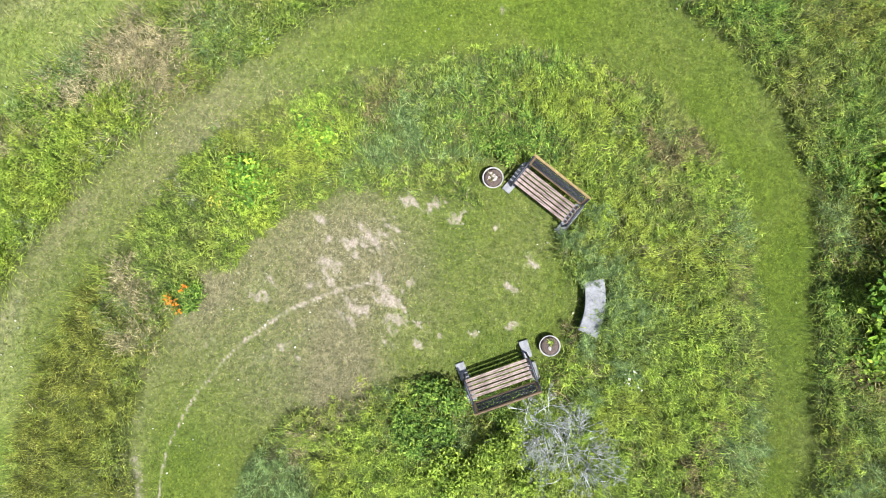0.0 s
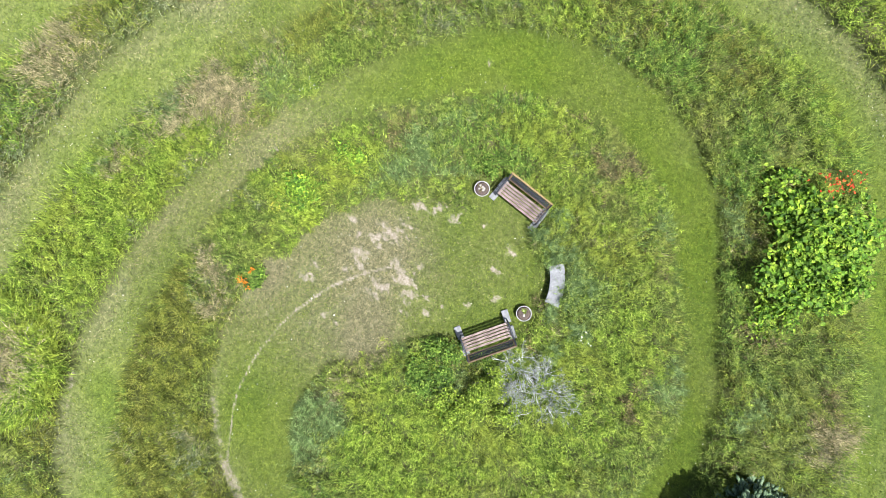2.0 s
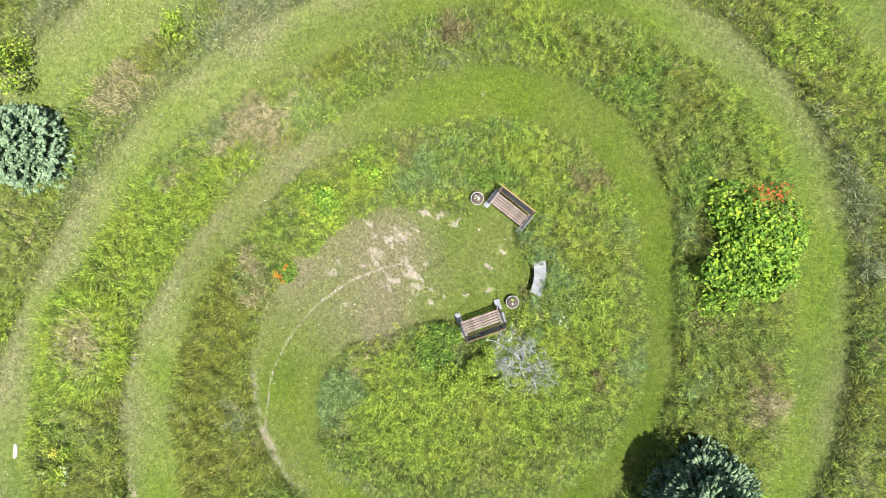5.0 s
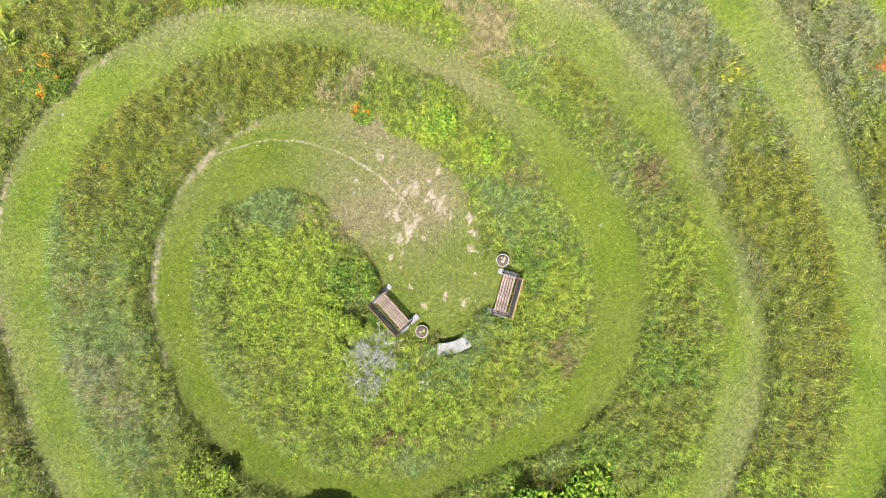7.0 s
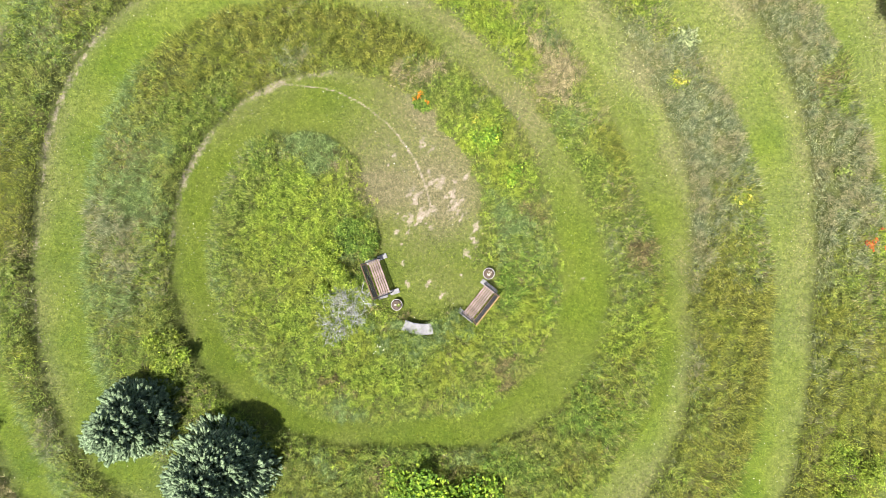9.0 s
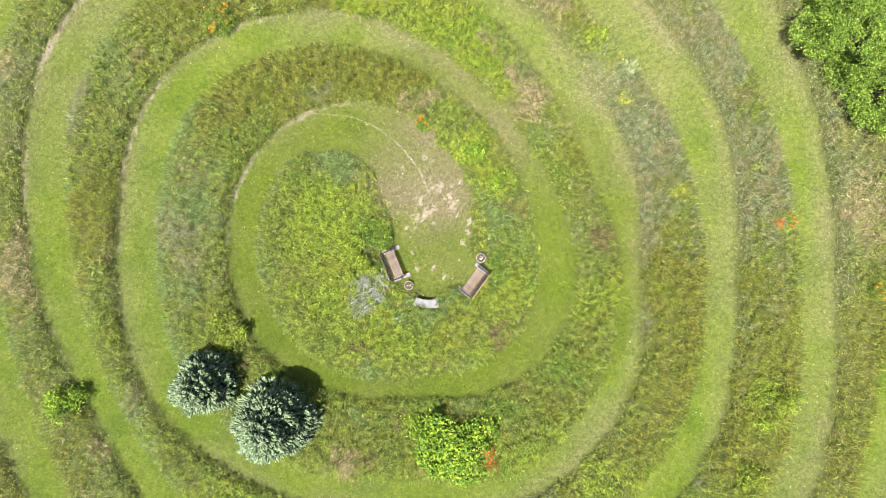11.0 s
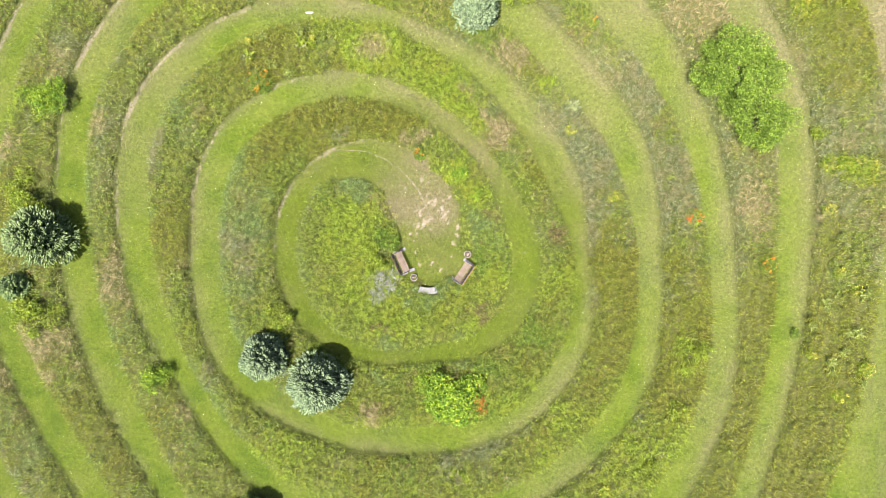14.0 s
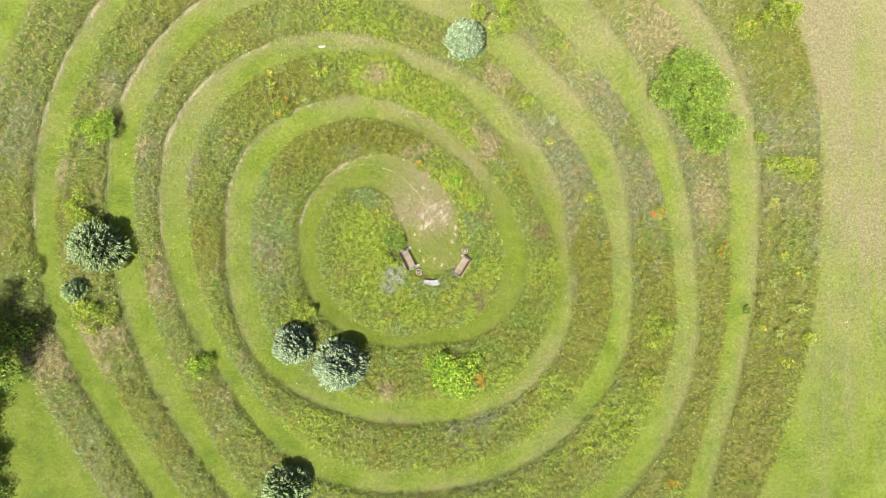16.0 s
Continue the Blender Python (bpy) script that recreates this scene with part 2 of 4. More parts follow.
def thing(name, m, label, category, group=""):
    e = new(name)
    e.empty_display_size = 0.2
    e.matrix_world = m
    return tagged(e, label, category, group)


def box(bm, cx, cy, cz, sx, sy, sz, bevel=0.0, m=None):
    r = bmesh.ops.create_cube(bm, size=1.0, matrix=(m or Matrix()) @ Matrix.Translation((cx, cy, cz)) @ Matrix.Diagonal((sx, sy, sz, 1)))
    if bevel:
        edges = list({e for v in r["verts"] for e in v.link_edges})
        bmesh.ops.bevel(bm, geom=edges, offset=bevel, segments=2, affect="EDGES", profile=0.6)
    return bm


def tube_arrays(paths, sides=5):
    """paths: list of (points, radii)."""
    vs, fs, n0 = [], [], 0
    ang = np.arange(sides) * 2 * math.pi / sides
    for pts, rad in paths:
        pts = np.asarray(pts, float)
        d = np.gradient(pts, axis=0)
        d /= np.linalg.norm(d, axis=1, keepdims=True) + 1e-9
        ref = np.array([0.31, 0.17, 0.93]) if abs(d[0][2]) < 0.9 else np.array([0.95, 0.2, 0.1])
        a = np.cross(d, ref)
        a /= np.linalg.norm(a, axis=1, keepdims=True) + 1e-9
        b = np.cross(d, a)
        for i in range(len(pts)):
            vs.append(pts[i] + rad[i] * (np.cos(ang)[:, None] * a[i] + np.sin(ang)[:, None] * b[i]))
        for i in range(len(pts) - 1):
            for k in range(sides):
                j = (k + 1) % sides
                fs.append((n0 + i * sides + k, n0 + i * sides + j, n0 + (i + 1) * sides + j, n0 + (i + 1) * sides + k))
        fs.append(tuple(n0 + k for k in range(sides))[::-1])
        fs.append(tuple(n0 + (len(pts) - 1) * sides + k for k in range(sides)))
        n0 += len(pts) * sides
    return np.concatenate(vs), fs


def tubes(name, paths, sides=5):
    v, f = tube_arrays(paths, sides)
    me = bpy.data.meshes.new(name)
    me.from_pydata(v.tolist(), [], f)
    for p in me.polygons:
        p.use_smooth = True
    return me


# ---- plan of the spiral ----
CENTRE = np.array([-1.0, -0.5])
# radius of the mown path's outer and inner edge, every 30 degrees from 90 degrees on, turn after turn
OUTER = np.array([
    6.70, 9.15, 10.61, 10.57, 10.00, 8.35, 7.15, 7.56, 7.82, 7.69, 7.41, 8.23,
    10.77, 14.48, 16.90, 16.38, 16.33, 14.57, 13.42, 13.20, 12.40, 10.86, 11.54, 13.02,
    15.63, 20.25, 23.02, 21.23, 19.42, 19.94, 18.83, 18.04, 17.25, 15.69, 16.58, 17.77,
    22.00, 26.43, 27.72, 25.49, 24.54, 25.50, 25.31, 24.65, 22.86, 20.59, 21.22, 23.65,
    28.30, 32.38, 33.25, 31.62, 29.35, 30.76, 32.90, 32.54, 26.67, 25.50, 27.80, 29.40,
    32.03, 35.63,
])
INNER = np.array([
    6.38, 8.10, 8.84, 8.75, 8.17, 7.09, 5.84, 5.89, 5.88, 5.60, 5.74, 7.03,
    8.86, 12.29, 14.48, 14.03, 13.85, 12.60, 11.14, 11.64, 10.42, 9.69, 9.19, 10.67,
    14.00, 18.18, 20.49, 18.67, 17.57, 17.73, 16.86, 16.09, 15.19, 13.92, 13.95, 14.86,
    18.83, 23.69, 25.28, 23.03, 22.13, 23.95, 22.88, 22.36, 20.65, 18.68, 18.75, 20.21,
    26.16, 30.81, 31.08, 29.58, 26.98, 28.45, 30.25, 29.72, 24.79, 23.15, 25.21, 27.32,
    31.76, 36.66,
])
# radius of the last band's outer edge, every 30 degrees from 0
FIELD = np.array([30.0, 33.2, 36.5, 38.0, 38.5, 37.8, 35.5, 32.3, 34.0, 36.0, 34.5, 30.9])
# radius of the clearing about its own middle, every 30 degrees from 0
GLADE = np.array([-1.1, 2.0])
GLADE_R = np.array([2.25, 2.4, 2.8, 3.65, 4.3, 3.4, 2.25, 2.15, 2.85, 4.25, 3.8, 2.5])


def spline(x, nodes, wrap):
    n = len(nodes)
    k = np.floor(x).astype(int)
    if not wrap:
        k = np.clip(k, 0, n - 2)
    u = x - k
    g = (lambda i: nodes[i % n]) if wrap else (lambda i: nodes[np.clip(i, 0, n - 1)])
    return g(k - 1) * (-0.5 * u + u * u - 0.5 * u**3) + g(k) * (1 - 2.5 * u * u + 1.5 * u**3) + g(k + 1) * (0.5 * u + 2 * u * u - 1.5 * u**3) + g(k + 2) * (-0.5 * u * u + 0.5 * u**3)


_wave = np.random.default_rng(3).uniform(0, 2 * math.pi, (6, 24, 3))


def wavy(x, y, scale, seed=0, octaves=3):
    """Smooth noise between about -1 and 1, over any arrays."""
    out, amp, k = np.zeros(np.shape(x)), 1.0, 0
    for o in range(octaves):
        s = 0.0
        for j in range(5):
            a, p, q = _wave[seed % 6, (k + j + 5 * (seed // 6)) % 24]
            f = 2 * math.pi / scale * 2**o * (0.7 + 0.12 * j)
            s = s + np.sin(f * (x * math.cos(a) + y * math.sin(a)) + p + 1.3 * np.sin(0.37 * f * (y * math.cos(q) - x * math.sin(q)) + q))
        out = out + amp * s / 2.6
        amp *= 0.5
        k += 5
    return out / 1.4


def depths(x, y):
    """Metres inside the mown path (negative in the tall bands), and the distance inside the path's outer edge."""
    dx, dy = x - CENTRE[0], y - CENTRE[1]
    r, a = np.hypot(dx, dy), np.degrees(np.arctan2(dy, dx)) % 360
    jitter = 0.08 * wavy(x, y, 1.3, 1) + 0.08 * wavy(x, y, 0.45, 2, 2)
    best, rim = np.full(np.shape(x), -9.0), np.full(np.shape(x), 9.0)
    for turn in range(7):
        t = a + 360 * turn
        s = (t - 90) / 30
        ok = (s >= 0) & (s <= 60.5)
        o, i = spline(s, OUTER, False), spline(s, INNER, False)
        i = np.where(t < 150, np.interp(t, (123, 125, 127, 130, 134, 141, 150), (0, 4.0, 5.8, 6.75, 7.4, 8.13, 8.84)), i)
        d = np.where(ok, np.minimum(o - r, r - i), -9.0)
        rim = np.where(ok & (d > -0.35) & (d > best), o - r, rim)
        best = np.maximum(best, d)
    best = np.maximum(best, r - spline(a / 30, FIELD, True))
    gx, gy = x - GLADE[0], y - GLADE[1]
    best = np.maximum(best, spline((np.degrees(np.arctan2(gy, gx)) % 360) / 30, GLADE_R, True) - np.hypot(gx, gy))
    best = best + jitter
    # kept short under the benches and pots
    for bx, by, br in ((1.71, -0.21, 0.45), (-1.89, -1.85, 0.42)):
        best = np.maximum(best, br - np.hypot(x - bx, y - by))
    for bx, by, turn, half, front, back in ((1.395, -1.39, -122.6, 0.98, -1.0, 0.42), (-2.665, -0.80, 115.6, 0.95, -1.0, 0.42), (-0.93, -2.72, -2, 0.6, -0.05, 0.5)):
        c, s = math.cos(radians(turn)), math.sin(radians(turn))
        u, v = (x - bx) * c + (y - by) * s, (y - by) * c - (x - bx) * s
        best = np.maximum(best, np.minimum(half - np.abs(u), np.minimum(v - front, back - v)))
    return best, rim


def rod_distance(x, y, pts):
    d = np.full(np.shape(x), 99.0)
    for (ax, ay), (bx, by) in zip(pts[:-1], pts[1:]):
        vx, vy = bx - ax, by - ay
        u = np.clip(((x - ax) * vx + (y - ay) * vy) / (vx * vx + vy * vy), 0, 1)
        d = np.minimum(d, np.hypot(x - ax - u * vx, y - ay - u * vy))
    return d


RUT = [(-0.94, 2.34), (-1.14, 2.94), (-1.42, 3.53), (-1.75, 4.12), (-2.15, 4.61), (-2.60, 5.10), (-3.04, 5.50), (-3.57, 5.85), (-4.14, 6.20), (-4.65, 6.41), (-5.11, 6.59), (-5.57, 6.68), (-6.28, 6.73), (-7.1, 6.75), (-7.98, 6.65), (-8.93, 6.15)]
TRACK = [(-1.3, 2.6), (-1.88, 3.31), (-2.38, 3.87), (-2.76, 4.37), (-3.06, 4.87)]
# x, y, radius of the worn places in the clearing
WORN = [(-0.56, 3.27, 0.26), (-0.87, 3.28, 0.22), (-1.38, 4.78, 0.26), (-1.25, 1.96, 0.33), (-1.62, 1.70, 0.26), (-1.97, 1.75, 0.24), (-1.73, 2.70, 0.24), (-1.56, 2.37, 0.17), (-1.03, 1.50, 0.19), (-1.17, 3.69, 0.12), (-2.73, 5.89, 0.16), (-2.62, 4.21, 0.10), (-1.68, 1.08, 0.12), (-0.75, 2.14, 0.16), (-0.25, 2.77, 0.17), (-2.82, 3.87, 0.10), (-1.99, 0.66, 0.12)]
WORN += [(-2.21, 1.12, 0.12), (0.11, 2.28, 0.39), (-0.08, 2.87, 0.26), (0.37, 3.58, 0.14), (1.00, 1.67, 0.22), (0.88, 1.13, 0.14), (1.11, 0.98, 0.17), (-0.05, 3.41, 0.14), (2.31, 6.19, 0.10), (0.63, 0.55, 0.19), (0.96, 0.32, 0.16), (-0.13, -1.26, 0.17), (-1.55, -0.98, 0.14), (-1.81, -0.14, 0.12), (-0.69, -0.89, 0.16), (0.60, -0.41, 0.09), (5.68, -0.06, 0.12), (3.13, -6.18, 0.07)]


def wear(x, y, mown, rim):
    ragged = wavy(x, y, 0.5, 3) + 0.7 * wavy(x, y, 0.19, 4, 2)
    b = 1.2 * np.clip(1 + 0.3 * wavy(x, y, 0.4, 1, 2), 0.72, 1) * np.clip(1.3 - rod_distance(x, y, RUT) / np.where(x > -2.6, 0.065, 0.045) + 0.2 * ragged, 0, 1) * np.clip(1.2 + 0.06 * (x + 1), 0.75, 1)
    b = np.maximum(b, 0.55 * np.clip(1.3 - rod_distance(x, y, TRACK) / 0.12 + 0.35 * ragged, 0, 1))
    for wx, wy, wr in WORN:
        b = np.maximum(b, 1.08 * np.clip(1.3 - np.hypot(x - wx, y - wy) / wr + 0.75 * ragged, 0, 1))
    a = np.degrees(np.arctan2(y - CENTRE[1], x - CENTRE[0])) % 360
    side = np.clip(1 - np.abs(a - 150) / 75, 0, 1) + 0.15
    strip = 1.35 * np.clip(1 - np.abs(rim - 0.08) / 0.36, 0, 1) * side * (0.65 + 0.4 * wavy(x, y, 4.0, 4) + 0.3 * wavy(x, y, 0.8, 3))
    return np.maximum(b, 0.95 * np.clip(strip, 0, 1))


def dry_and_dim(x, y, rim):
    d = 0.36 + 0.22 * wavy(x, y, 9.0, 0) + 0.005 * x + 0.003 * np.clip(x - 12, 0, 20) + 0.011 * y - 0.16 * np.exp(-((x / 13) ** 2 + (y / 13) ** 2) ** 2)
    d = d - 0.05 * np.clip((-24 - x) / 5, 0, 1)
    d = d + 0.62 * np.exp(-(((x + 1.6) / 3.6) ** 2 + ((y - 3.8) / 2.9) ** 2)) + 0.4 * np.exp(-(((x - 2.5) / 3.5) ** 2 + ((y - 7) / 3) ** 2))
    for tx, ty, tr in ((-3.0, 2.8, 0.8), (-4.1, 2.6, 0.7), (-0.4, 2.7, 1.1), (-1.4, 6.2, 0.6)):
        d = d + 0.6 * np.exp(-((x - tx) ** 2 + (y - ty) ** 2) / tr**2)
    field = np.clip((x - 27) / 2, 0, 1) * (0.14 + 0.012 * y + 0.22 * wavy(x * 2.5, y * 0.12, 4.0, 1) + 0.16 * wavy(x * 4.0, y * 0.1, 2.0, 2))
    verge = np.where(rim < 8, np.exp(-((rim - 0.25) / 0.55) ** 2), 0) * np.clip(np.hypot(x + 1, y + 0.5) / 5 - 1.2, 0, 1)
    # last cut greens the eastern lawn, also dimming its colour for weaker light
    return np.clip(d + field + 0.26 * verge * (1 + 0.5 * wavy(x, y, 3.0, 2)) - 0.10 - 0.14 * np.clip((-5 - x) / 6, 0, 1) - 0.12 * np.clip((x - 7) / 5, 0, 1) * np.clip((29 - x) / 2, 0, 1), 0, 1)


def axis(lo, hi, step, fine_lo, fine_hi):
    inner = np.concatenate([np.arange(lo, fine_lo, step), np.arange(fine_lo, fine_hi, 0.075), np.arange(fine_hi, hi, step)])
    far = np.array([3, 8, 20, 60, 200, 700, 2000.0])
    return np.concatenate([lo - far[::-1], inner, hi + far])


def build_ground():
    gx, gy = axis(-40, 40, 0.25, -9.2, 1.8), axis(-27, 27, 0.25, -1.6, 7.4)
    X, Y = np.meshgrid(gx, gy)
    x, y = X.ravel(), Y.ravel()
    mown, rim = depths(x, y)
    z = 0.025 * wavy(x, y, 2.5, 5) - 0.02
    nx, ny = len(gx), len(gy)
    q = (np.arange(ny - 1)[:, None] * nx + np.arange(nx - 1)[None, :]).ravel()
    loops = np.stack([q, q + 1, q + nx + 1, q + nx], 1).ravel()
    me = mesh_arrays("ground", np.stack([x, y, z], 1), loops, np.arange(len(q)) * 4, True)
    for name, v in (("mown", np.clip(mown / 0.45 + 0.5, 0, 1)), ("bare", wear(x, y, mown, rim)), ("dry", dry_and_dim(x, y, rim))):
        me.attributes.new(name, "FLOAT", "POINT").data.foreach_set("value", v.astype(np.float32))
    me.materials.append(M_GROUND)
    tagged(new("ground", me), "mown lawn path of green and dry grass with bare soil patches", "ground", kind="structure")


build_ground()

# ---- tall bands: what grows where ----
# x, y, radius
LIME_AT = [(-0.95, 10.82, 2.60), (1.69, 9.14, 1.50), (8.17, -2.13, 2.00), (-10.35, -14.52, 4.00), (14.00, -12.99, 4.00), (-7.04, 17.93, 4.00), (-16.02, 14.68, 2.50), (16.53, -6.77, 2.00), (6.66, -10.95, 2.50), (0.39, 10.02, 1.13), (1.03, 5.33, 0.95), (2.11, 3.88, 0.69), (3.42, -1.85, 1.21), (-3.22, -4.27, 1.21), (-2.11, -5.31, 1.30), (-4.27, -6.02, 0.78), (2.29, -4.85, 1.04), (-4.50, 15.00, 1.30), (-1.80, 13.00, 1.80), (-6.50, 0.50, 2.00), (-6.00, -2.50, 1.80), (-6.30, 2.00, 1.60), (-33.50, 3.00, 2.00), (-35.00, 7.00, 2.00), (-29.50, 9.50, 1.80)]
BLUE_AT = [(-14.15, -0.31, 2.50), (7.14, 9.02, 1.60), (5.11, -11.39, 1.00), (1.04, -14.93, 1.20), (10.35, 6.15, 3.40), (14.91, 4.67, 3.00), (3.66, -14.26, 2.00), (-21.11, 6.52, 3.00), (-32.17, -18.48, 6.00), (12.10, 10.89, 3.00), (-24.16, 12.85, 3.00), (24.25, 7.66, 4.00), (-35.40, 9.97, 6.00)]
OLIVE_AT = [(-9.82, 7.96, 2.40), (-5.51, 9.00, 1.80), (-3.34, 8.44, 1.50), (5.03, 12.17, 1.50), (12.49, -0.94, 2.50), (5.94, 5.43, 1.00), (-18.00, 1.21, 3.00), (12.61, -3.69, 3.50), (20.17, -6.26, 6.00), (22.29, -14.46, 6.00), (25.00, -4.24, 5.00), (-11.31, 12.50, 4.00), (26.43, 15.34, 6.00), (-22.85, -12.80, 5.00), (-32.37, 2.44, 5.00), (-18.60, 17.82, 5.00), (5.00, -7.00, 1.00)]
STRAW_AT = [(-4.30, -10.92, 0.90), (4.03, 13.49, 1.60), (16.91, 16.61, 4.00), (-21.93, -1.95, 2.20), (-30.58, -8.44, 3.00), (20.49, 3.79, 2.20), (8.63, 12.47, 1.50), (3.99, 7.48, 1.25), (2.81, 8.88, 1.20), (1.37, 10.63, 0.35), (4.59, 6.57, 0.43), (-1.48, 7.54, 0.52), (-3.06, 2.67, 0.60), (-2.55, 1.75, 0.40), (-4.21, 2.75, 0.55), (-5.1, 3.3, 0.4), (-2.37, 7.67, 0.52), (-28.70, -6.90, 1.60), (-27.50, -10.20, 1.50), (-20.70, -3.30, 1.30), (-26.30, -6.50, 1.20), (-17.00, -10.50, 1.20), (-22.50, -11.00, 1.50), (-4.95, 13.35, 0.90), (-4.95, 13.35, 0.90), (-24.50, 8.50, 1.30), (-30.50, 6.00, 1.30)]
RUST_AT = [(7.35, 1.04, 0.60), (-3.66, -10.92, 0.80), (-4.51, -10.71, 0.70), (8.13, 12.97, 0.80), (-6.02, -12.54, 0.80), (3.25, 2.47, 0.43), (2.77, -4.14, 0.56), (2.88, -3.55, 0.35), (3.92, -2.91, 0.35), (1.48, -3.82, 0.30), (-1.28, -1.94, 0.39), (-3.87, -5.44, 0.52), (-4.25, -5.07, 0.52), (-4.36, -4.09, 0.35), (-2.82, -2.10, 0.35), (4.47, -6.63, 0.35), (-2.02, -8.51, 0.43), (-3.86, -3.37, 0.30)]
LEAFY_AT = [(-3.90, 1.00, 0.80), (2.90, -0.98, 0.70), (-3.50, -1.00, 0.70), (2.70, 0.20, 0.50), (6.20, -5.60, 1.10), (2.40, -7.40, 0.80), (3.60, -7.60, 0.80)]
TEAL_AT = [(1.75, 2.30, 0.65), (1.33, 3.11, 0.45), (3.36, 0.57, 0.55), (2.16, 0.78, 0.50), (1.20, -5.62, 0.61), (0.76, -2.13, 0.61), (2.18, -2.89, 0.43), (-0.44, -3.00, 0.69), (-1.47, -2.77, 0.61), (-0.95, -3.71, 0.61), (-5.39, 4.14, 0.95), (-3.06, 1.72, 0.39), (2.37, -7.44, 0.52), (1.33, -7.70, 0.52), (4.13, 6.08, 0.52), (-3.63, -8.61, 0.78)]
TEAL_AT += [(2.67, 1.55, 0.52), (-5.24, 9.52, 0.43), (-4.14, 0.05, 0.52), (-5.80, 4.40, 1.00), (-6.60, 4.60, 0.80), (-12.00, 4.00, 1.60), (-12.60, 1.50, 1.40), (-3.30, -6.70, 0.60), (-13.50, -2.50, 1.20), (-16.50, 2.00, 2.00), (-20.50, 9.00, 2.00), (-24.50, 4.50, 2.00), (-22.00, -7.00, 1.80), (-14.50, -6.00, 1.50), (-28.00, -14.00, 2.00), (-18.00, -13.00, 1.80)]
KINDS = [LIME_AT, BLUE_AT, OLIVE_AT, STRAW_AT, RUST_AT, LEAFY_AT, TEAL_AT]


def fringe(x, y):
    """Distance from a band's outer rim inwards, 1 at that rim on the western side fading inwards, and the direction outwards."""
    dx, dy = x - CENTRE[0], y - CENTRE[1]
    r, turn = np.hypot(dx, dy), np.arctan2(dy, dx)
    a = np.degrees(turn) % 360
    gap = spline(a / 30, FIELD, True) - r
    for k in range(6):
        s = (a + 360 * k - 90) / 30
        g = spline(s, INNER, False) - r
        gap = np.where((s > 1.5) & (s < 60) & (g > -0.3), np.minimum(gap, g), gap)
    return gap, np.clip(1 - gap / 0.7, 0, 1) * np.clip(1.3 - np.abs(a - 175) / 75, 0, 1), turn


def kind_of(x, y, d, rng):
    """0 plain green, then in the order of KINDS."""
    gap, edge, _ = fringe(x, y)
    wall = np.clip(1.4 - d / 0.4, 0, 1) * np.clip(gap - 0.6, 0, 1) * np.clip((x + 6) / 6, 0, 1) * np.clip(np.hypot(x + 1, y + 0.5) / 4 - 1.8, 0, 1)
    east = np.clip((x - 5) / 6, 0, 1) * np.clip((y + 3) / 6, 0, 1)
    south = np.clip((-4 - y) / 5, 0, 1) * np.clip((x + 9) / 6, 0, 1)
    west = np.clip((-8 - x) / 5, 0, 1)
    sway = ((-0.5, 0.18, -0.15), (0.30, -0.45, -0.12), (-0.02, 0.32, 0.05), (0.12, -0.1, 0.12), (0.28, -0.12, -0.1), (-0.2, 0.1, -0.1), (0.05, -0.1, 0.15))
    x, y = x + 0.5 * wavy(x, y, 1.6, 4, 4), y + 0.5 * wavy(x, y, 1.6, 5, 4)
    score = np.empty((8, len(x)))
    score[0] = 0.60 + 0.25 * wavy(x, y, 5.0, 0)
    inner = np.exp(-(((x + 1) / 7.5) ** 2 + ((y + 0.5) / 6.5) ** 2) ** 2)
    for k, places in enumerate(KINDS):
        s = (0.12, 0.12, 0.18, -0.14, -0.14, 0.0, -0.10)[k] + 0.50 * wavy(x, y, 3.2 + 0.6 * k, k + 1) + 0.32 * wavy(x, y, 0.8 + 0.1 * k, k + 2, 2)
        s = s + sway[k][0] * east + sway[k][1] * south + sway[k][2] * west
        for px, py, pr in places:
            s = s + (1.1, 1.1, 1.1, 1.5, 1.4, 1.1, 1.0)[k] * np.exp(-1.2 * ((x - px) ** 2 + (y - py) ** 2) / pr**2)
        score[k + 1] = s + (0.15, -0.7, -0.2, 0, 0, 0, 0.1)[k] * inner + (0, 0.3, 0, 0, 0, 0, 0.7)[k] * edge + (-0.2, 0.75, 0, 0, 0.2, 0.1, 0.35)[k] * wall
    return np.argmax(score + rng.gumbel(0, 0.15, score.shape), 0)


def scatter(lo, hi, density, rng):
    """Points in the tall bands between two distances from the middle."""
    n = int(math.pi * (hi * hi - lo * lo) * density)
    r, a = np.sqrt(rng.uniform(lo * lo, hi * hi, n)), rng.uniform(0, 2 * math.pi, n)
    x, y = CENTRE[0] + r * np.cos(a), CENTRE[1] + r * np.sin(a)
    keep = (np.abs(y) < 25.5) & (np.abs(x) < 38)
    x, y = x[keep], y[keep]
    d = -depths(x, y)[0]
    stray = ((fringe(x, y)[0] < 0.5) | (np.hypot(x + 3.6, y - 2.4) < 2.0)) & (d > -0.45) & (rng.random(len(x)) < 0.55 * np.exp(d / 0.17))
    keep = ((d > 0.0) | stray) & (rng.random(len(x)) < np.clip(0.8 + 0.9 * wavy(x, y, 0.55, 2, 2), 0.18, 1))
    return x[keep], y[keep], d[keep]


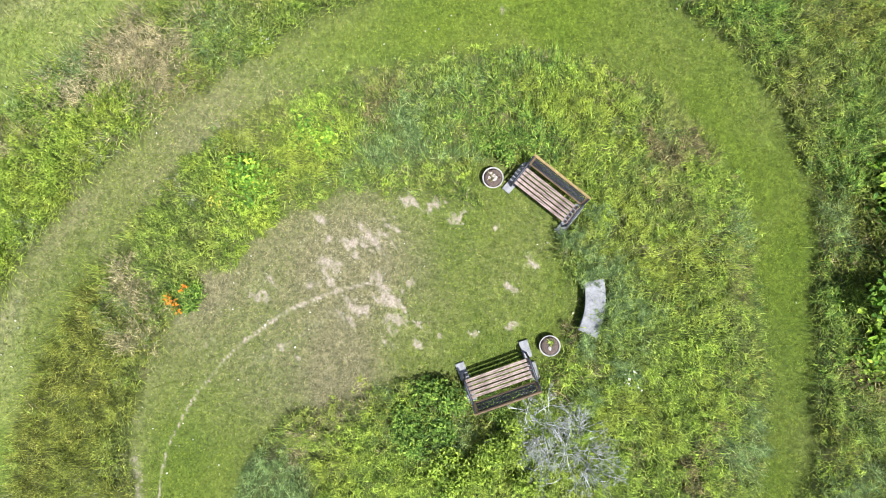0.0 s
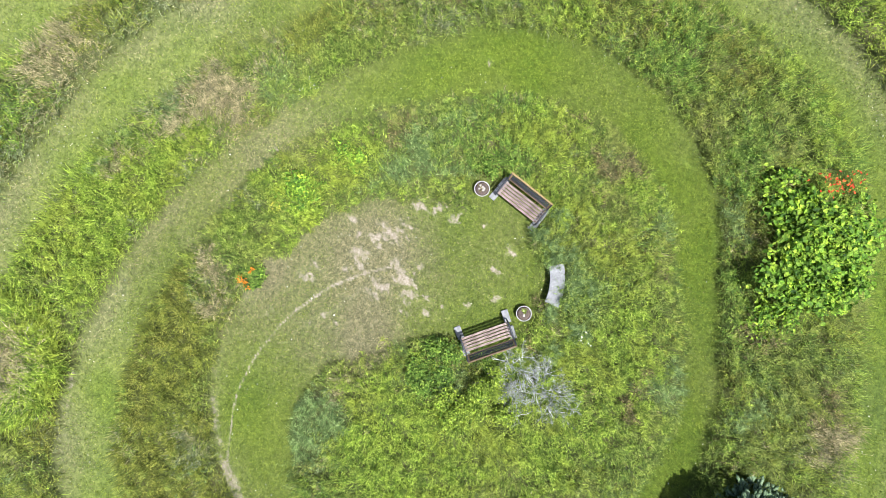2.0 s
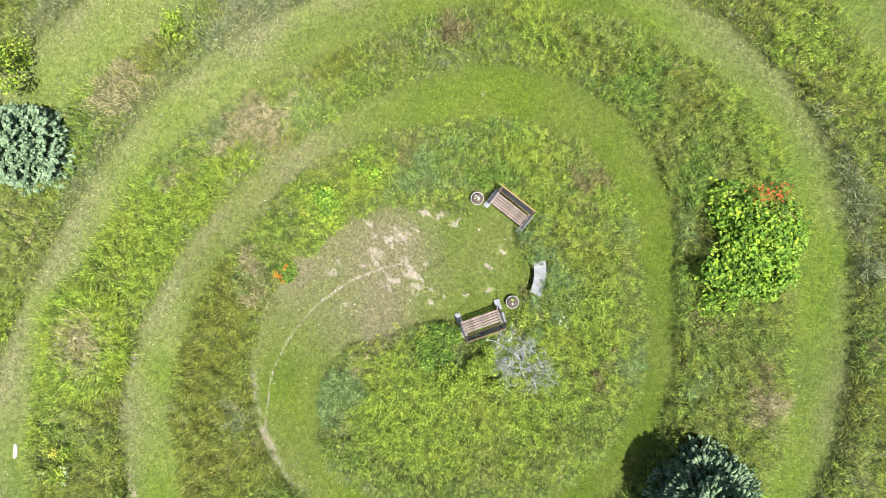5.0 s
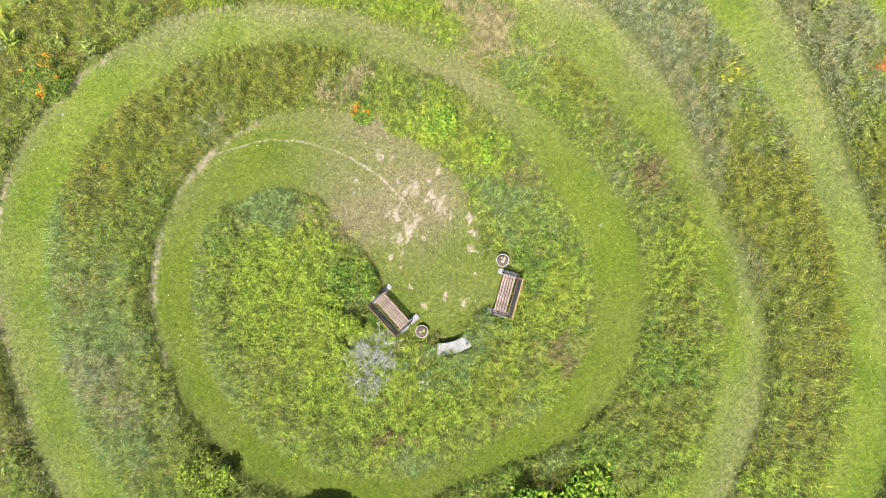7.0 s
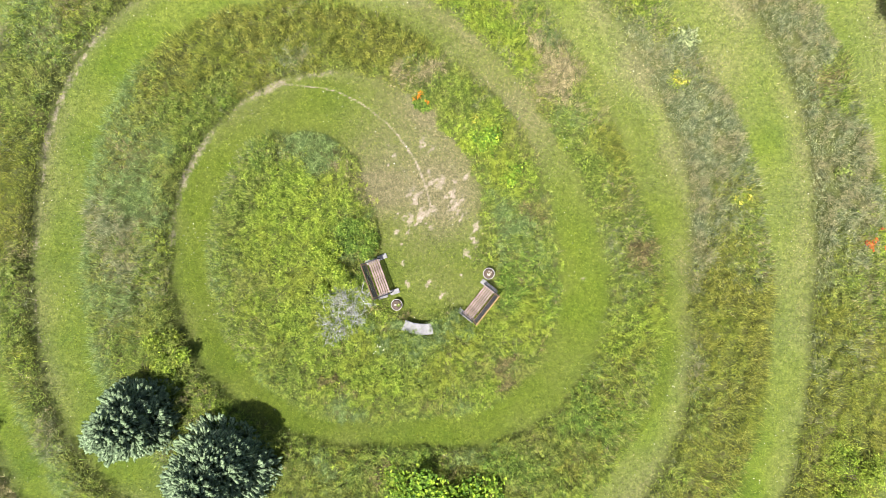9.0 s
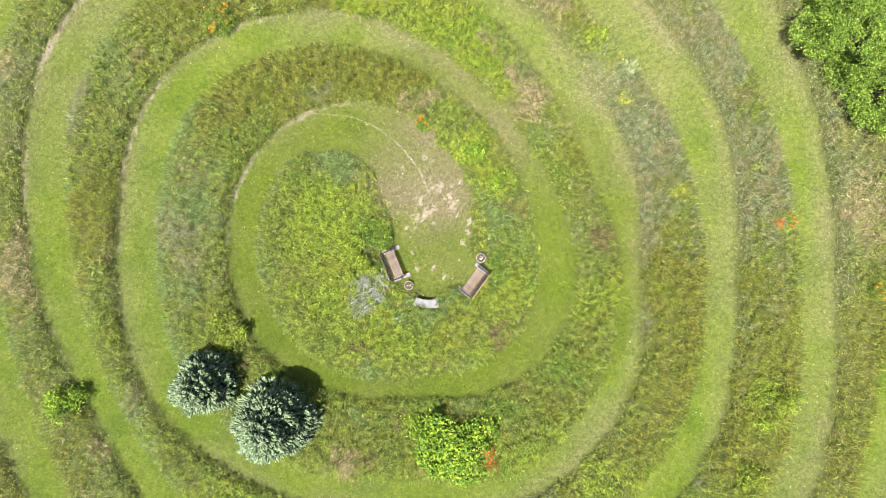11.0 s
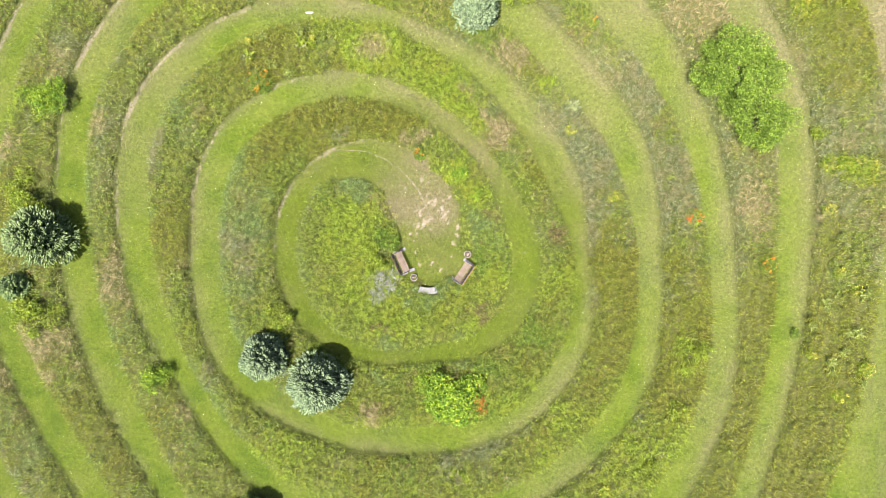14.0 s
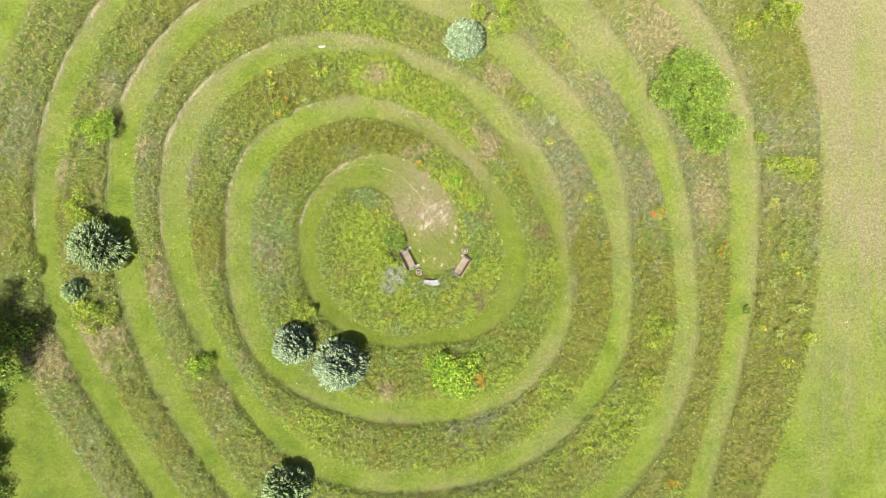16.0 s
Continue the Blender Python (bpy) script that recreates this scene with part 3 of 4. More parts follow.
def hump(x, y, d, gap):
    """Height of the growth: knee-high on the middle island, waist-high beyond; a wall on a band's inner side, a slope on its outer side."""
    r = np.hypot(x - CENTRE[0], y - CENTRE[1])
    tall = 0.46 + 0.30 * np.clip((r - 7.5) / 1.5, 0, 1)
    low = 1 - 0.3 * np.exp(-((x + 4.0) ** 2 + (y + 1.85) ** 2) / 0.8)
    soft = np.clip((7.0 - r) / 1.0, 0, 1) * np.clip((y + 1.0) / 1.5, 0, 1)
    slope = np.where(soft > 0, np.clip(0.22 + d / (0.12 + 0.75 * soft), 0, 1), np.clip(d / 0.10, 0.6, 1)) * np.clip(0.38 + 0.75 * gap, 0.16, 1)
    return tall * low * slope * np.clip(1 + 0.28 * wavy(x, y, 2.2, 3) + 0.5 * wavy(x, y, 0.75, 2) + 0.36 * wavy(x, y, 0.36, 4, 2), 0.22, 1.9)


def build_bands():
    rng = np.random.default_rng(11)
    blades, leafage = [[] for _ in range(8)], [[] for _ in range(8)]
    # from, to, blades and plants to the square metre, blade width, leaves to a plant, leaf length
    for lo, hi, density, plants, width, leaves, leaf in ((0, 12.5, 1500, 130, 0.0145, 9, 0.10), (12.5, 20, 760, 60, 0.021, 8, 0.125), (20, 37, 400, 20, 0.026, 8, 0.16)):
        x, y, d = scatter(lo, hi, density, rng)
        k = kind_of(x, y, d, rng)
        n = len(x)
        gap, edge, out = fringe(x, y)
        top = hump(x, y, d, gap)
        wind = out + 1.1 * wavy(x, y, 2.6, 5)
        az = np.where(rng.random(n) < 0.7, wind + rng.normal(0, 0.5, n), rng.uniform(0, 2 * math.pi, n))
        w = width * rng.uniform(0.6, 1.4, n) * np.choose(k, (1, 1, 0.8, 0.9, 0.75, 0.8, 1.2, 0.65))
        over = rng.random(n) < 0.85 * np.clip(1 - gap / 0.6, 0, 1)
        az = np.where((d < 0.35) & (gap > 0.8) & (rng.random(n) < 0.6), rng.uniform(0, 2 * math.pi, n), az)
        az = np.where(over, out + rng.normal(0.1, 0.4, n), az)
        base = np.stack([x, y, top * rng.uniform(0.0, 0.6, n)], 1)
        v = blade_verts(base, np.clip(top, 0, 0.6) * rng.uniform(0.35, 0.9, n) * np.where(over, 1.3, 1), w, az, rng.uniform(0.4, 1.2, n) + 0.2 * over, rng.uniform(0.1, 0.5, n))
        for s in range(8):
            blades[s].append(v[k == s][:, (2, 3, 4)])
        x, y, d = scatter(lo, hi, plants, rng)
        k = kind_of(x, y, d, rng)
        top = hump(x, y, d, fringe(x, y)[0]) * rng.uniform(0.8, 1.12, len(x))
        i = np.repeat(np.arange(len(x)), leaves)
        n = len(i)
        slim = np.isin(k[i], (2, 3, 4, 7))
        base = np.stack([x[i] + rng.normal(0, 0.04, n), y[i] + rng.normal(0, 0.04, n), top[i] * rng.uniform(0.7, 1.0, n)], 1)
        L = leaf * rng.uniform(0.6, 1.3, n) * np.where(slim, 1.2, 1.0)
        v = blade_verts(base, L, L * np.where(slim, 0.12, 0.26) * rng.uniform(0.8, 1.3, n), rng.uniform(0, 2 * math.pi, n), rng.uniform(0.7, 1.5, n), rng.uniform(0.05, 0.4, n))
        for s in range(8):
            leafage[s].append(v[k[i] == s][:, (0, 1, 4)])
    names = (("meadow_grass", M_GRASS, "tall green meadow grass in the unmown spiral band"), ("lime_grass", M_LIME, "bright yellow-green tall grass and weeds"),
             ("bluestem_grass", M_BLUE, "blue-green tall grass bent by wind"), ("olive_grass", M_OLIVE, "olive brown seeding meadow grass"),
             ("straw_grass", M_STRAW, "dead straw coloured grass lying flat"), ("rusty_weeds", M_RUST, "rust brown withered weeds"), ("leafy_weeds", M_LEAFY, "deep green leafy meadow weeds"), ("feathery_weeds", M_TEAL, "feathery pale blue-green meadow weeds"))
    for s, (name, mat, label) in enumerate(names):
        for verts in (blades[s], leafage[s]):
            me = repeated(name, np.concatenate(verts), ((0, 1, 2),), 3)
            me.materials.append(mat)
            tagged(new(name, me), label, "meadow", kind="stuff")


def build_undergrowth():
    step = 0.25
    gx, gy = np.arange(-38, 38, step), np.arange(-25.5, 25.6, step)
    X, Y = np.meshgrid(gx, gy)
    x, y = X.ravel(), Y.ravel()
    d = -depths(x, y)[0]
    z = np.where(d > 0.2, np.clip((d - 0.2) / 0.25, 0, 1) * 0.36 * hump(x, y, d, fringe(x, y)[0]), -0.06)
    nx, ny = len(gx), len(gy)
    q = (np.arange(ny - 1)[:, None] * nx + np.arange(nx - 1)[None, :]).ravel()
    quads = np.stack([q, q + 1, q + nx + 1, q + nx], 1)
    quads = quads[(d[quads] > 0.2).any(1)]
    used, inv = np.unique(quads, return_inverse=True)
    me = mesh_arrays("undergrowth", np.stack([x, y, z], 1)[used], inv.ravel(), np.arange(len(quads)) * 4, True)
    m, nt, b = material("undergrowth", 0.95)
    c = ramp(nt, noise_tex(nt, 0.5, 6.0, 0.7), [(0.3, (0.062, 0.082, 0.018)), (0.5, (0.105, 0.12, 0.03)), (0.7, (0.16, 0.145, 0.058))])
    g = ramp(nt, noise_tex(nt, 16.0, 6.0, 0.8), [(0.3, (0.35, 0.35, 0.35)), (0.55, (1, 1, 1)), (0.75, (1.5, 1.5, 1.4))])
    nt.links.new(mix(nt, 1.0, c, g, "MULTIPLY"), b.inputs["Base Color"])
    bump(nt, b, noise_tex(nt, 22.0, 6.0, 0.8), 1.0, 0.08)
    me.materials.append(m)
    tagged(new("undergrowth", me), "matted green and brown undergrowth of the meadow", "undergrowth", kind="stuff")


def build_lawn():
    rng = np.random.default_rng(12)
    vs = []
    for lo, hi, density, width, length in ((0, 11, 2100, 0.013, 0.065), (11, 38, 210, 0.028, 0.085)):
        n = int(math.pi * (hi * hi - lo * lo) * density)
        r, a = np.sqrt(rng.uniform(lo * lo, hi * hi, n)), rng.uniform(0, 2 * math.pi, n)
        x, y = CENTRE[0] + r * np.cos(a), CENTRE[1] + r * np.sin(a)
        keep = np.abs(y) < 25.5
        x, y = x[keep], y[keep]
        mown, rim = depths(x, y)
        keep = (mown > -0.1) & (rng.random(len(x)) > 1.1 * wear(x, y, mown, rim))
        x, y = x[keep], y[keep]
        n = len(x)
        base = np.stack([x, y, 0.025 * wavy(x, y, 2.5, 5) - 0.024], 1)
        vs.append(blade_verts(base, length * rng.uniform(0.6, 1.5, n), width * rng.uniform(0.6, 1.3, n), rng.uniform(0, 6.283, n), rng.uniform(0.25, 1.15, n), rng.uniform(0.0, 0.3, n))[:, (0, 1, 4)])
    v = np.concatenate(vs)
    x, y = v[:, 0, 0], v[:, 0, 1]
    withered = dry_and_dim(x, y, depths(x, y)[1]) + 0.14 * wavy(x, y, 0.9, 4) + rng.normal(0, 0.22, len(x)) > 0.60
    for name, mat, label, pick in (("lawn_grass", M_LAWN, "short green mown lawn grass", ~withered), ("dry_lawn_grass", M_LAWN_DRY, "short dry tan mown lawn grass", withered)):
        me = repeated(name, v[pick], ((0, 1, 2),), 3)
        me.materials.append(mat)
        tagged(new(name, me), label, "lawn", kind="stuff")


build_undergrowth()
build_bands()
build_lawn()


# ---- benches, pots ----
def bench_iron_end(sign):
    """Cast-iron end frame with legs, arm and back upright."""
    x = sign * 0.735
    p = []
    p.append(([(x, -0.25, 0.02), (x, -0.23, 0.2), (x, -0.2, 0.42), (x, -0.27, 0.55), (x, -0.22, 0.62)], [0.024, 0.022, 0.022, 0.02, 0.02]))
    p.append(([(x, 0.3, 0.02), (x, 0.25, 0.2), (x, 0.23, 0.42), (x, 0.31, 0.62), (x, 0.43, 0.86)], [0.024, 0.022, 0.022, 0.022, 0.018]))
    p.append(([(x, -0.2, 0.405), (x, 0.0, 0.39), (x, 0.23, 0.405)], [0.022, 0.022, 0.022]))
    p.append(([(x, -0.1, 0.4), (x, -0.03, 0.52), (x, -0.1, 0.62)], [0.012, 0.012, 0.012]))
    p.append(([(x, 0.1, 0.4), (x, 0.05, 0.52), (x, 0.12, 0.62)], [0.012, 0.012, 0.012]))
    return tubes("end_frame", p, 8)


def bench(m, label, rail_mat):
    t = thing("garden_bench", m, label, "bench", "benches round the clearing")
    for k in range(5):
        bm = box(bmesh.new(), 0, 0, 0, 1.47, 0.068, 0.028, 0.006)
        s = part("seat_slat", bm, M_WOOD, t)
        s.matrix_basis = pose(0, -0.185 + 0.093 * k, 0.438 - 0.006 * (2 - abs(k - 2)), 0, 0, 0)
    for sign in (-1, 1):
        end = part("end_frame", bench_iron_end(sign), M_IRON, t, "black cast-iron end with armrest")
        x = sign * 0.735
        part("armrest", tubes("armrest", [([(x, -0.25, 0.61), (x, -0.22, 0.635), (x, -0.05, 0.648), (x, 0.2, 0.643), (x, 0.33, 0.62)], [0.018, 0.026, 0.03, 0.028, 0.022])], 8), M_IRON, end)
    up = Matrix.Translation((0, 0.30, 0.535)) @ pose(0, 0, 0, -26)
    part("top_rail", box(bmesh.new(), 0, 0, 0.365, 1.5, 0.038, 0.05, 0.008, up), rail_mat, t)
    part("lower_rail", box(bmesh.new(), 0, 0, 0.02, 1.45, 0.03, 0.05, 0.006, up), M_FRAME, t, "brown stained lower rail")
    for sign in (-1, 1):
        part("side_rail", box(bmesh.new(), sign * 0.70, 0, 0.19, 0.05, 0.03, 0.29, 0.005, up), M_FRAME, t)
    # pierced cast-iron back panel of scrolls
    paths = [([tuple(up @ Vector((-0.68 + 0.34 * i, 0, cz))) for i in range(5)], [0.012] * 5) for cz in (0.055, 0.185, 0.32)]
    panel = part("back_panel", tubes("back_panel", paths, 4), M_IRON, t, "pierced black cast-iron scrollwork")
    for i in range(14):
        cx = -0.62 + 1.24 * i / 13
        for cz, r0, turn in ((0.115, 0.062, 1), (0.255, 0.062, -1)):
            a = np.linspace(0, 9.2, 16) * turn + i * 0.9
            rr = r0 * (1 - 0.72 * np.linspace(0, 1, 16))
            part("scroll", tubes("scroll", [([tuple(up @ Vector((cx + r * math.cos(q), 0, cz + r * math.sin(q)))) for q, r in zip(a, rr)], [0.011] * 16)], 4), M_IRON, panel)
    return t


BENCHES = [(1.395, -1.39, -122.6, -0.22, "wooden slat bench with black iron ends on concrete blocks"), (-2.665, -0.80, 115.6, -0.33, "stained wooden slat bench with iron ends before dead shrub")]
for bx, by, turn, front, label in BENCHES:
    m = pose(bx, by, 0.075, 0, 0, turn)
    bench(m, label, M_RAIL if front > -0.3 else M_FRAME)
    for sign in (-1, 1):
        for cy in (front, 0.19):
            bm = box(bmesh.new(), 0, 0, 0.0, 0.2, 0.395, 0.095, 0.008)
            b = part("concrete_block", bm, M_CONCRETE)
            b.matrix_world = m @ pose(sign * 0.755, cy, -0.0475 + 0.001, 0, 0, sign * 1.5)
            tagged(b, "grey concrete block laid flat under a bench end", "block", "blocks under the benches")


def lathe(profile, seg=40, closed=True):
    bm = bmesh.new()
    rings = [[bm.verts.new((r * math.cos(2 * math.pi * k / seg), r * math.sin(2 * math.pi * k / seg), z)) for k in range(seg)] for r, z in profile]
    for a, b in zip(rings[:-1], rings[1:]):
        for k in range(seg):
            f = bm.faces.new((a[k], a[(k + 1) % seg], b[(k + 1) % seg], b[k]))
            f.smooth = True
    if closed:
        bm.faces.new(rings[0][::-1])
        bm.faces.new(rings[-1])
    return bm


def planter(x, y, label, green):
    t = thing("planter", pose(x, y, 0, 0, 0, 30), label, "planter", "planters beside the benches")
    bowl = part("bowl", lathe([(0.13, -0.03), (0.14, 0.02), (0.17, 0.08), (0.212, 0.16), (0.226, 0.185), (0.226, 0.192), (0.214, 0.192), (0.205, 0.15), (0.19, 0.14)]), M_POT, t)
    part("rim", lathe([(0.222, 0.186), (0.236, 0.19), (0.238, 0.212), (0.232, 0.218), (0.218, 0.216), (0.210, 0.180)], closed=False), M_POT, bowl)
    bm = lathe([(0.208, 0.178), (0.12, 0.19), (0.03, 0.195)], 24)
    for v in bm.verts:
        v.co.z += 0.012 * noise.noise(v.co * 18)
    part("soil", bm, M_SOIL, t, "dark crumbly soil")
    rng = np.random.default_rng(int(100 + 10 * x))
    for k in range(7 if not green else 3):
        bm = bmesh.new()
        bmesh.ops.create_icosphere(bm, subdivisions=2, radius=0.034)
        for v in bm.verts:
            v.co *= 1 + 0.35 * noise.noise(v.co * 30 + Vector((k, 0, 0)))
            v.co.z *= 0.6
        s = part("pebble", bm, M_STONE, t, "pale stone")
        a, r = rng.uniform(0, 6.28), rng.uniform(0.03, 0.12)
        s.matrix_basis = pose(r * math.cos(a), r * math.sin(a), 0.202)
    n = 60 if green else 40
    a, r = rng.uniform(0, 6.28, n), rng.uniform(0, 0.16 if not green else 0.07, n)
    off = (0.05, -0.05) if green else (0, 0)
    base = np.stack([r * np.cos(a) + off[0], r * np.sin(a) + off[1], np.full(n, 0.182)], 1)
    me = repeated("sprigs", blade_verts(base, rng.uniform(0.05, 0.12, n), np.full(n, 0.012), rng.uniform(0, 6.28, n), rng.uniform(0.2, 1.2, n), rng.uniform(0.1, 0.5, n)), BLADE, 5)
    tagged(part("sprig", me, M_LIME if green else M_RUST, t, "small green seedling" if green else "withered brown stalks"), kind="stuff")


planter(1.71, -0.21, "round white planter with bare soil and stones", False)
planter(-1.89, -1.85, "round white planter with a small green seedling", True)


def curved_bench():
    t = thing("curved_bench", pose(-0.93, -2.72, 0, 0, 0, -1), "curved grey concrete bench half hidden by weeds", "bench")
    R, half = 1.9, math.asin(0.59 / 1.9)
    bm = bmesh.new()
    seg = 18
    rings = []
    for k in range(seg + 1):
        a = -math.pi / 2 - half + 2 * half * k / seg
        ring = []
        for r, z in ((R - 0.205, 0.30), (R - 0.22, 0.315), (R - 0.22, 0.365), (R - 0.205, 0.38), (R + 0.205, 0.38), (R + 0.22, 0.365), (R + 0.22, 0.315), (R + 0.205, 0.30)):
            ring.append(bm.verts.new((r * math.cos(a), R + r * math.sin(a), z)))
        rings.append(ring)
    for a, b in zip(rings[:-1], rings[1:]):
        for k in range(8):
            bm.faces.new((a[k], a[(k + 1) % 8], b[(k + 1) % 8], b[k]))
    bm.faces.new(rings[0][::-1])
    bm.faces.new(rings[-1])
    bmesh.ops.recalc_face_normals(bm, faces=bm.faces)
    part("seat_slab", bm, M_CONCRETE, t)
    for sign in (-1, 1):
        a = -math.pi / 2 + sign * half * 0.68
        bm = box(bmesh.new(), 0, 0, 0.125, 0.13, 0.32, 0.37, 0.015)
        l = part("leg", bm, M_CONCRETE, t)
        l.matrix_basis = pose(R * math.cos(a), R + R * math.sin(a), 0, 0, 0, math.degrees(a) + 90)


curved_bench()


def feathery_weed(m, radius, height, seed):
    """Thread-fine foliage on thin arching stems."""
    rng = np.random.default_rng(seed)
    t = thing("feathery_weed", m, "feathery grey-green weed leaning over a curved bench", "weed", "feathery weeds")
    n = 26
    a, lean = rng.uniform(0, 6.283, n), rng.uniform(0.2, 1.0, n)
    h = np.stack([np.cos(a), np.sin(a), np.zeros(n)], 1)
    tip = h * (radius * lean)[:, None] + np.array([0, 0, 1]) * (height * rng.uniform(0.75, 1.1, n) * (1.1 - 0.35 * lean))[:, None]
    part("stems", tubes("stems", [([np.zeros(3), q * np.array([0.4, 0.4, 0.65]), q] , [0.005, 0.004, 0.002]) for q in tip], 3), M_TEAL, t)
    i = np.repeat(np.arange(n), 70)
    u = rng.uniform(0.3, 1.0, len(i))
    base = tip[i] * np.stack([0.3 * u + 0.7 * u * u, 0.3 * u + 0.7 * u * u, np.minimum(1, 1.5 * u - 0.5 * u * u)], 1)
    L = rng.uniform(0.06, 0.15, len(i)) * (1.25 - 0.6 * u)
    v = blade_verts(base, L, np.full(len(i), 0.006), rng.uniform(0, 6.283, len(i)), rng.uniform(0.6, 1.5, len(i)), rng.uniform(0, 0.3, len(i)))
    tagged(part("leaves", repeated("leaves", kite_verts(v), KITE, 4), M_TEAL, t), kind="stuff")


for k, (fx, fy, fr) in enumerate(((0.33, -2.43, 0.5), (-0.10, -3.12, 0.5), (-0.75, -3.30, 0.45), (-1.35, -3.20, 0.5), (-1.75, -2.65, 0.45), (-2.85, -2.85, 0.45), (-0.25, -2.55, 0.35), (1.15, -2.65, 0.5), (-1.05, -3.75, 0.5), (-2.2, -3.4, 0.5), (0.55, -2.05, 0.4), (0.05, -2.75, 0.4))):
    feathery_weed(pose(fx, fy, 0, 0, 0, 50 * k), fr, 0.62, 500 + k)


# ---- conifers ----
def conifer(m, height, radius, mat, seed, label, dense=1.0):
    rng = np.random.default_rng(seed)
    t = thing("conifer", m, label, "conifer", "conifers in the meadow")
    part("trunk", tubes("trunk", [([(0, 0, -0.1), (0.02, 0, height * 0.4), (0, 0.02, height * 0.97)], [0.045 * height * 0.5 + 0.03, 0.05, 0.012])], 8), M_BARK, t)
    limbs = []
    z = 0.3
    while z < height * 0.7:
        f = 1 - z / height
        for k in range(int(5 + 7 * f)):
            a = 2 * math.pi * (k + rng.uniform(-0.35, 0.35)) / int(5 + 7 * f) + z * 2.4
            r = radius * f**0.6 * 0.5
            h = np.array([math.cos(a), math.sin(a), 0])
            limbs.append(([np.array([0, 0, z]) + h * r * u + np.array([0, 0, 0.25 * r * u * u]) for u in (0.0, 0.5, 1.0)], [0.014, 0.008, 0.004]))
        z += 0.4
    tagged(part("branchwork", tubes("branchwork", limbs, 4), M_BARK, t), kind="stuff")
    # fans of upturned candles along branches that radiate to a ragged dome
    boughs = int(26 + 30 * radius)
    f = (np.arange(boughs) + rng.uniform(0, 1, boughs)) / boughs
    turn = np.arange(boughs) * 2.39996 + rng.normal(0, 0.25, boughs)
    reach = radius * (1 - f**1.6) ** 0.62 * rng.uniform(dense - 0.18, 1.72 - 0.6 * dense, boughs)
    per = np.clip((dense * (14 + 28 * reach)).astype(int), 8, 74)
    i = np.repeat(np.arange(boughs), per)
    n = len(i)
    along = np.sqrt(rng.uniform(0.06, 1.0, n))
    swing = rng.normal(0, 0.30, n) * (1.25 - 0.5 * along)
    a = turn[i] + swing / np.clip(along, 0.4, 1)
    r = reach[i] * along * np.cos(swing)
    rise = 0.10 + f[i] * (height - 0.25) + reach[i] * (0.28 * along - 0.10) + rng.normal(0, 0.05, n)
    tips = np.stack([r * np.cos(a), r * np.sin(a), np.clip(rise, 0.08, None)], 1)
    b = turn[i] + 2.2 * swing + rng.normal(0, 0.3, n)
    ways = np.stack([np.cos(b), np.sin(b), rng.uniform(0.02, 0.5, n) + 0.9 * f[i] ** 2], 1)
    ways /= np.linalg.norm(ways, axis=1, keepdims=True)
    sizes = rng.uniform(0.24, 0.42, n) * (0.75 + 0.25 * radius / 2)
    tips = tips - ways * (sizes * 0.5)[:, None]
    # each candle: a tapered spindle with loose needles round it
    ref = rng.normal(0, 1, (n, 3))
    p = np.cross(ways, ref)
    p /= np.linalg.norm(p, axis=1, keepdims=True)
    q = np.cross(ways, p)
    thick = rng.uniform(0.05, 0.075, n)
    v = np.empty((n, 9, 3))
    for ring, (u, w) in enumerate(((0.0, 0.6), (0.8, 1.0))):
        for k in range(4):
            g = 2 * math.pi * k / 4 + ring * 0.5
            v[:, ring * 4 + k] = tips + ways * (u * sizes)[:, None] + (p * math.cos(g) + q * math.sin(g)) * (w * thick * rng.uniform(0.75, 1.25, n))[:, None]
    v[:, 8] = tips + ways * (1.06 * sizes)[:, None]
    faces = [(k, (k + 1) % 4, 4 + (k + 1) % 4, 4 + k) for k in range(4)] + [(4 + k, 4 + (k + 1) % 4, 8) for k in range(4)]
    tagged(part("candle_foliage", repeated("candle_foliage", v, faces, 9), mat, t, "bristly blue-green candles"), kind="stuff")
    per = 5
    i = np.repeat(np.arange(len(tips)), per)
    n = len(i)
    u = rng.uniform(0, 1, n)
    side = rng.normal(0, 1, (n, 3))
    w = ways[i]
    side -= w * (side * w).sum(1, keepdims=True)
    side /= np.linalg.norm(side, axis=1, keepdims=True)
    base = tips[i] + w * (u * sizes[i])[:, None] + side * 0.04
    out = w * 0.75 + side * 0.85
    tip = base + out * rng.uniform(0.04, 0.09, n)[:, None]
    cr = np.cross(out, rng.normal(0, 1, (n, 3)))
    cr /= np.linalg.norm(cr, axis=1, keepdims=True)
    v = np.stack([base - cr * 0.014, base + cr * 0.014, tip], 1)
    part("needles", repeated("needles", v, ((0, 1, 2),), 3), mat, t)
    return t


CONIFERS = [(-11.6, -7.3, 4.2, 1.6, 0, "blue-green pine with dense rounded crown"), (-8.0, -8.9, 4.7, 2.0, 0, "larger blue-green pine with stout candles"), (1.85, 16.0, 3.6, 1.6, 0, "pale blue spruce with rounded crown"),
            (-26.9, 0.35, 4.2, 2.0, 2, "loose grey-green pine casting a dark shadow"), (-29.0, -3.0, 2.2, 0.95, 1, "small dark green spruce"), (-12.4, -18.5, 3.6, 1.8, 1, "dark green spruce at the band's edge")]
for k, (cx, cy, h, r, dark, label) in enumerate(CONIFERS):
    conifer(pose(cx, cy, 0, 0, 0, 40 * k), h, r, (M_NEEDLE, M_NEEDLE_DARK, M_NEEDLE_PALE)[dark], 20 + k, label, 0.75 if dark == 2 else 1.0)


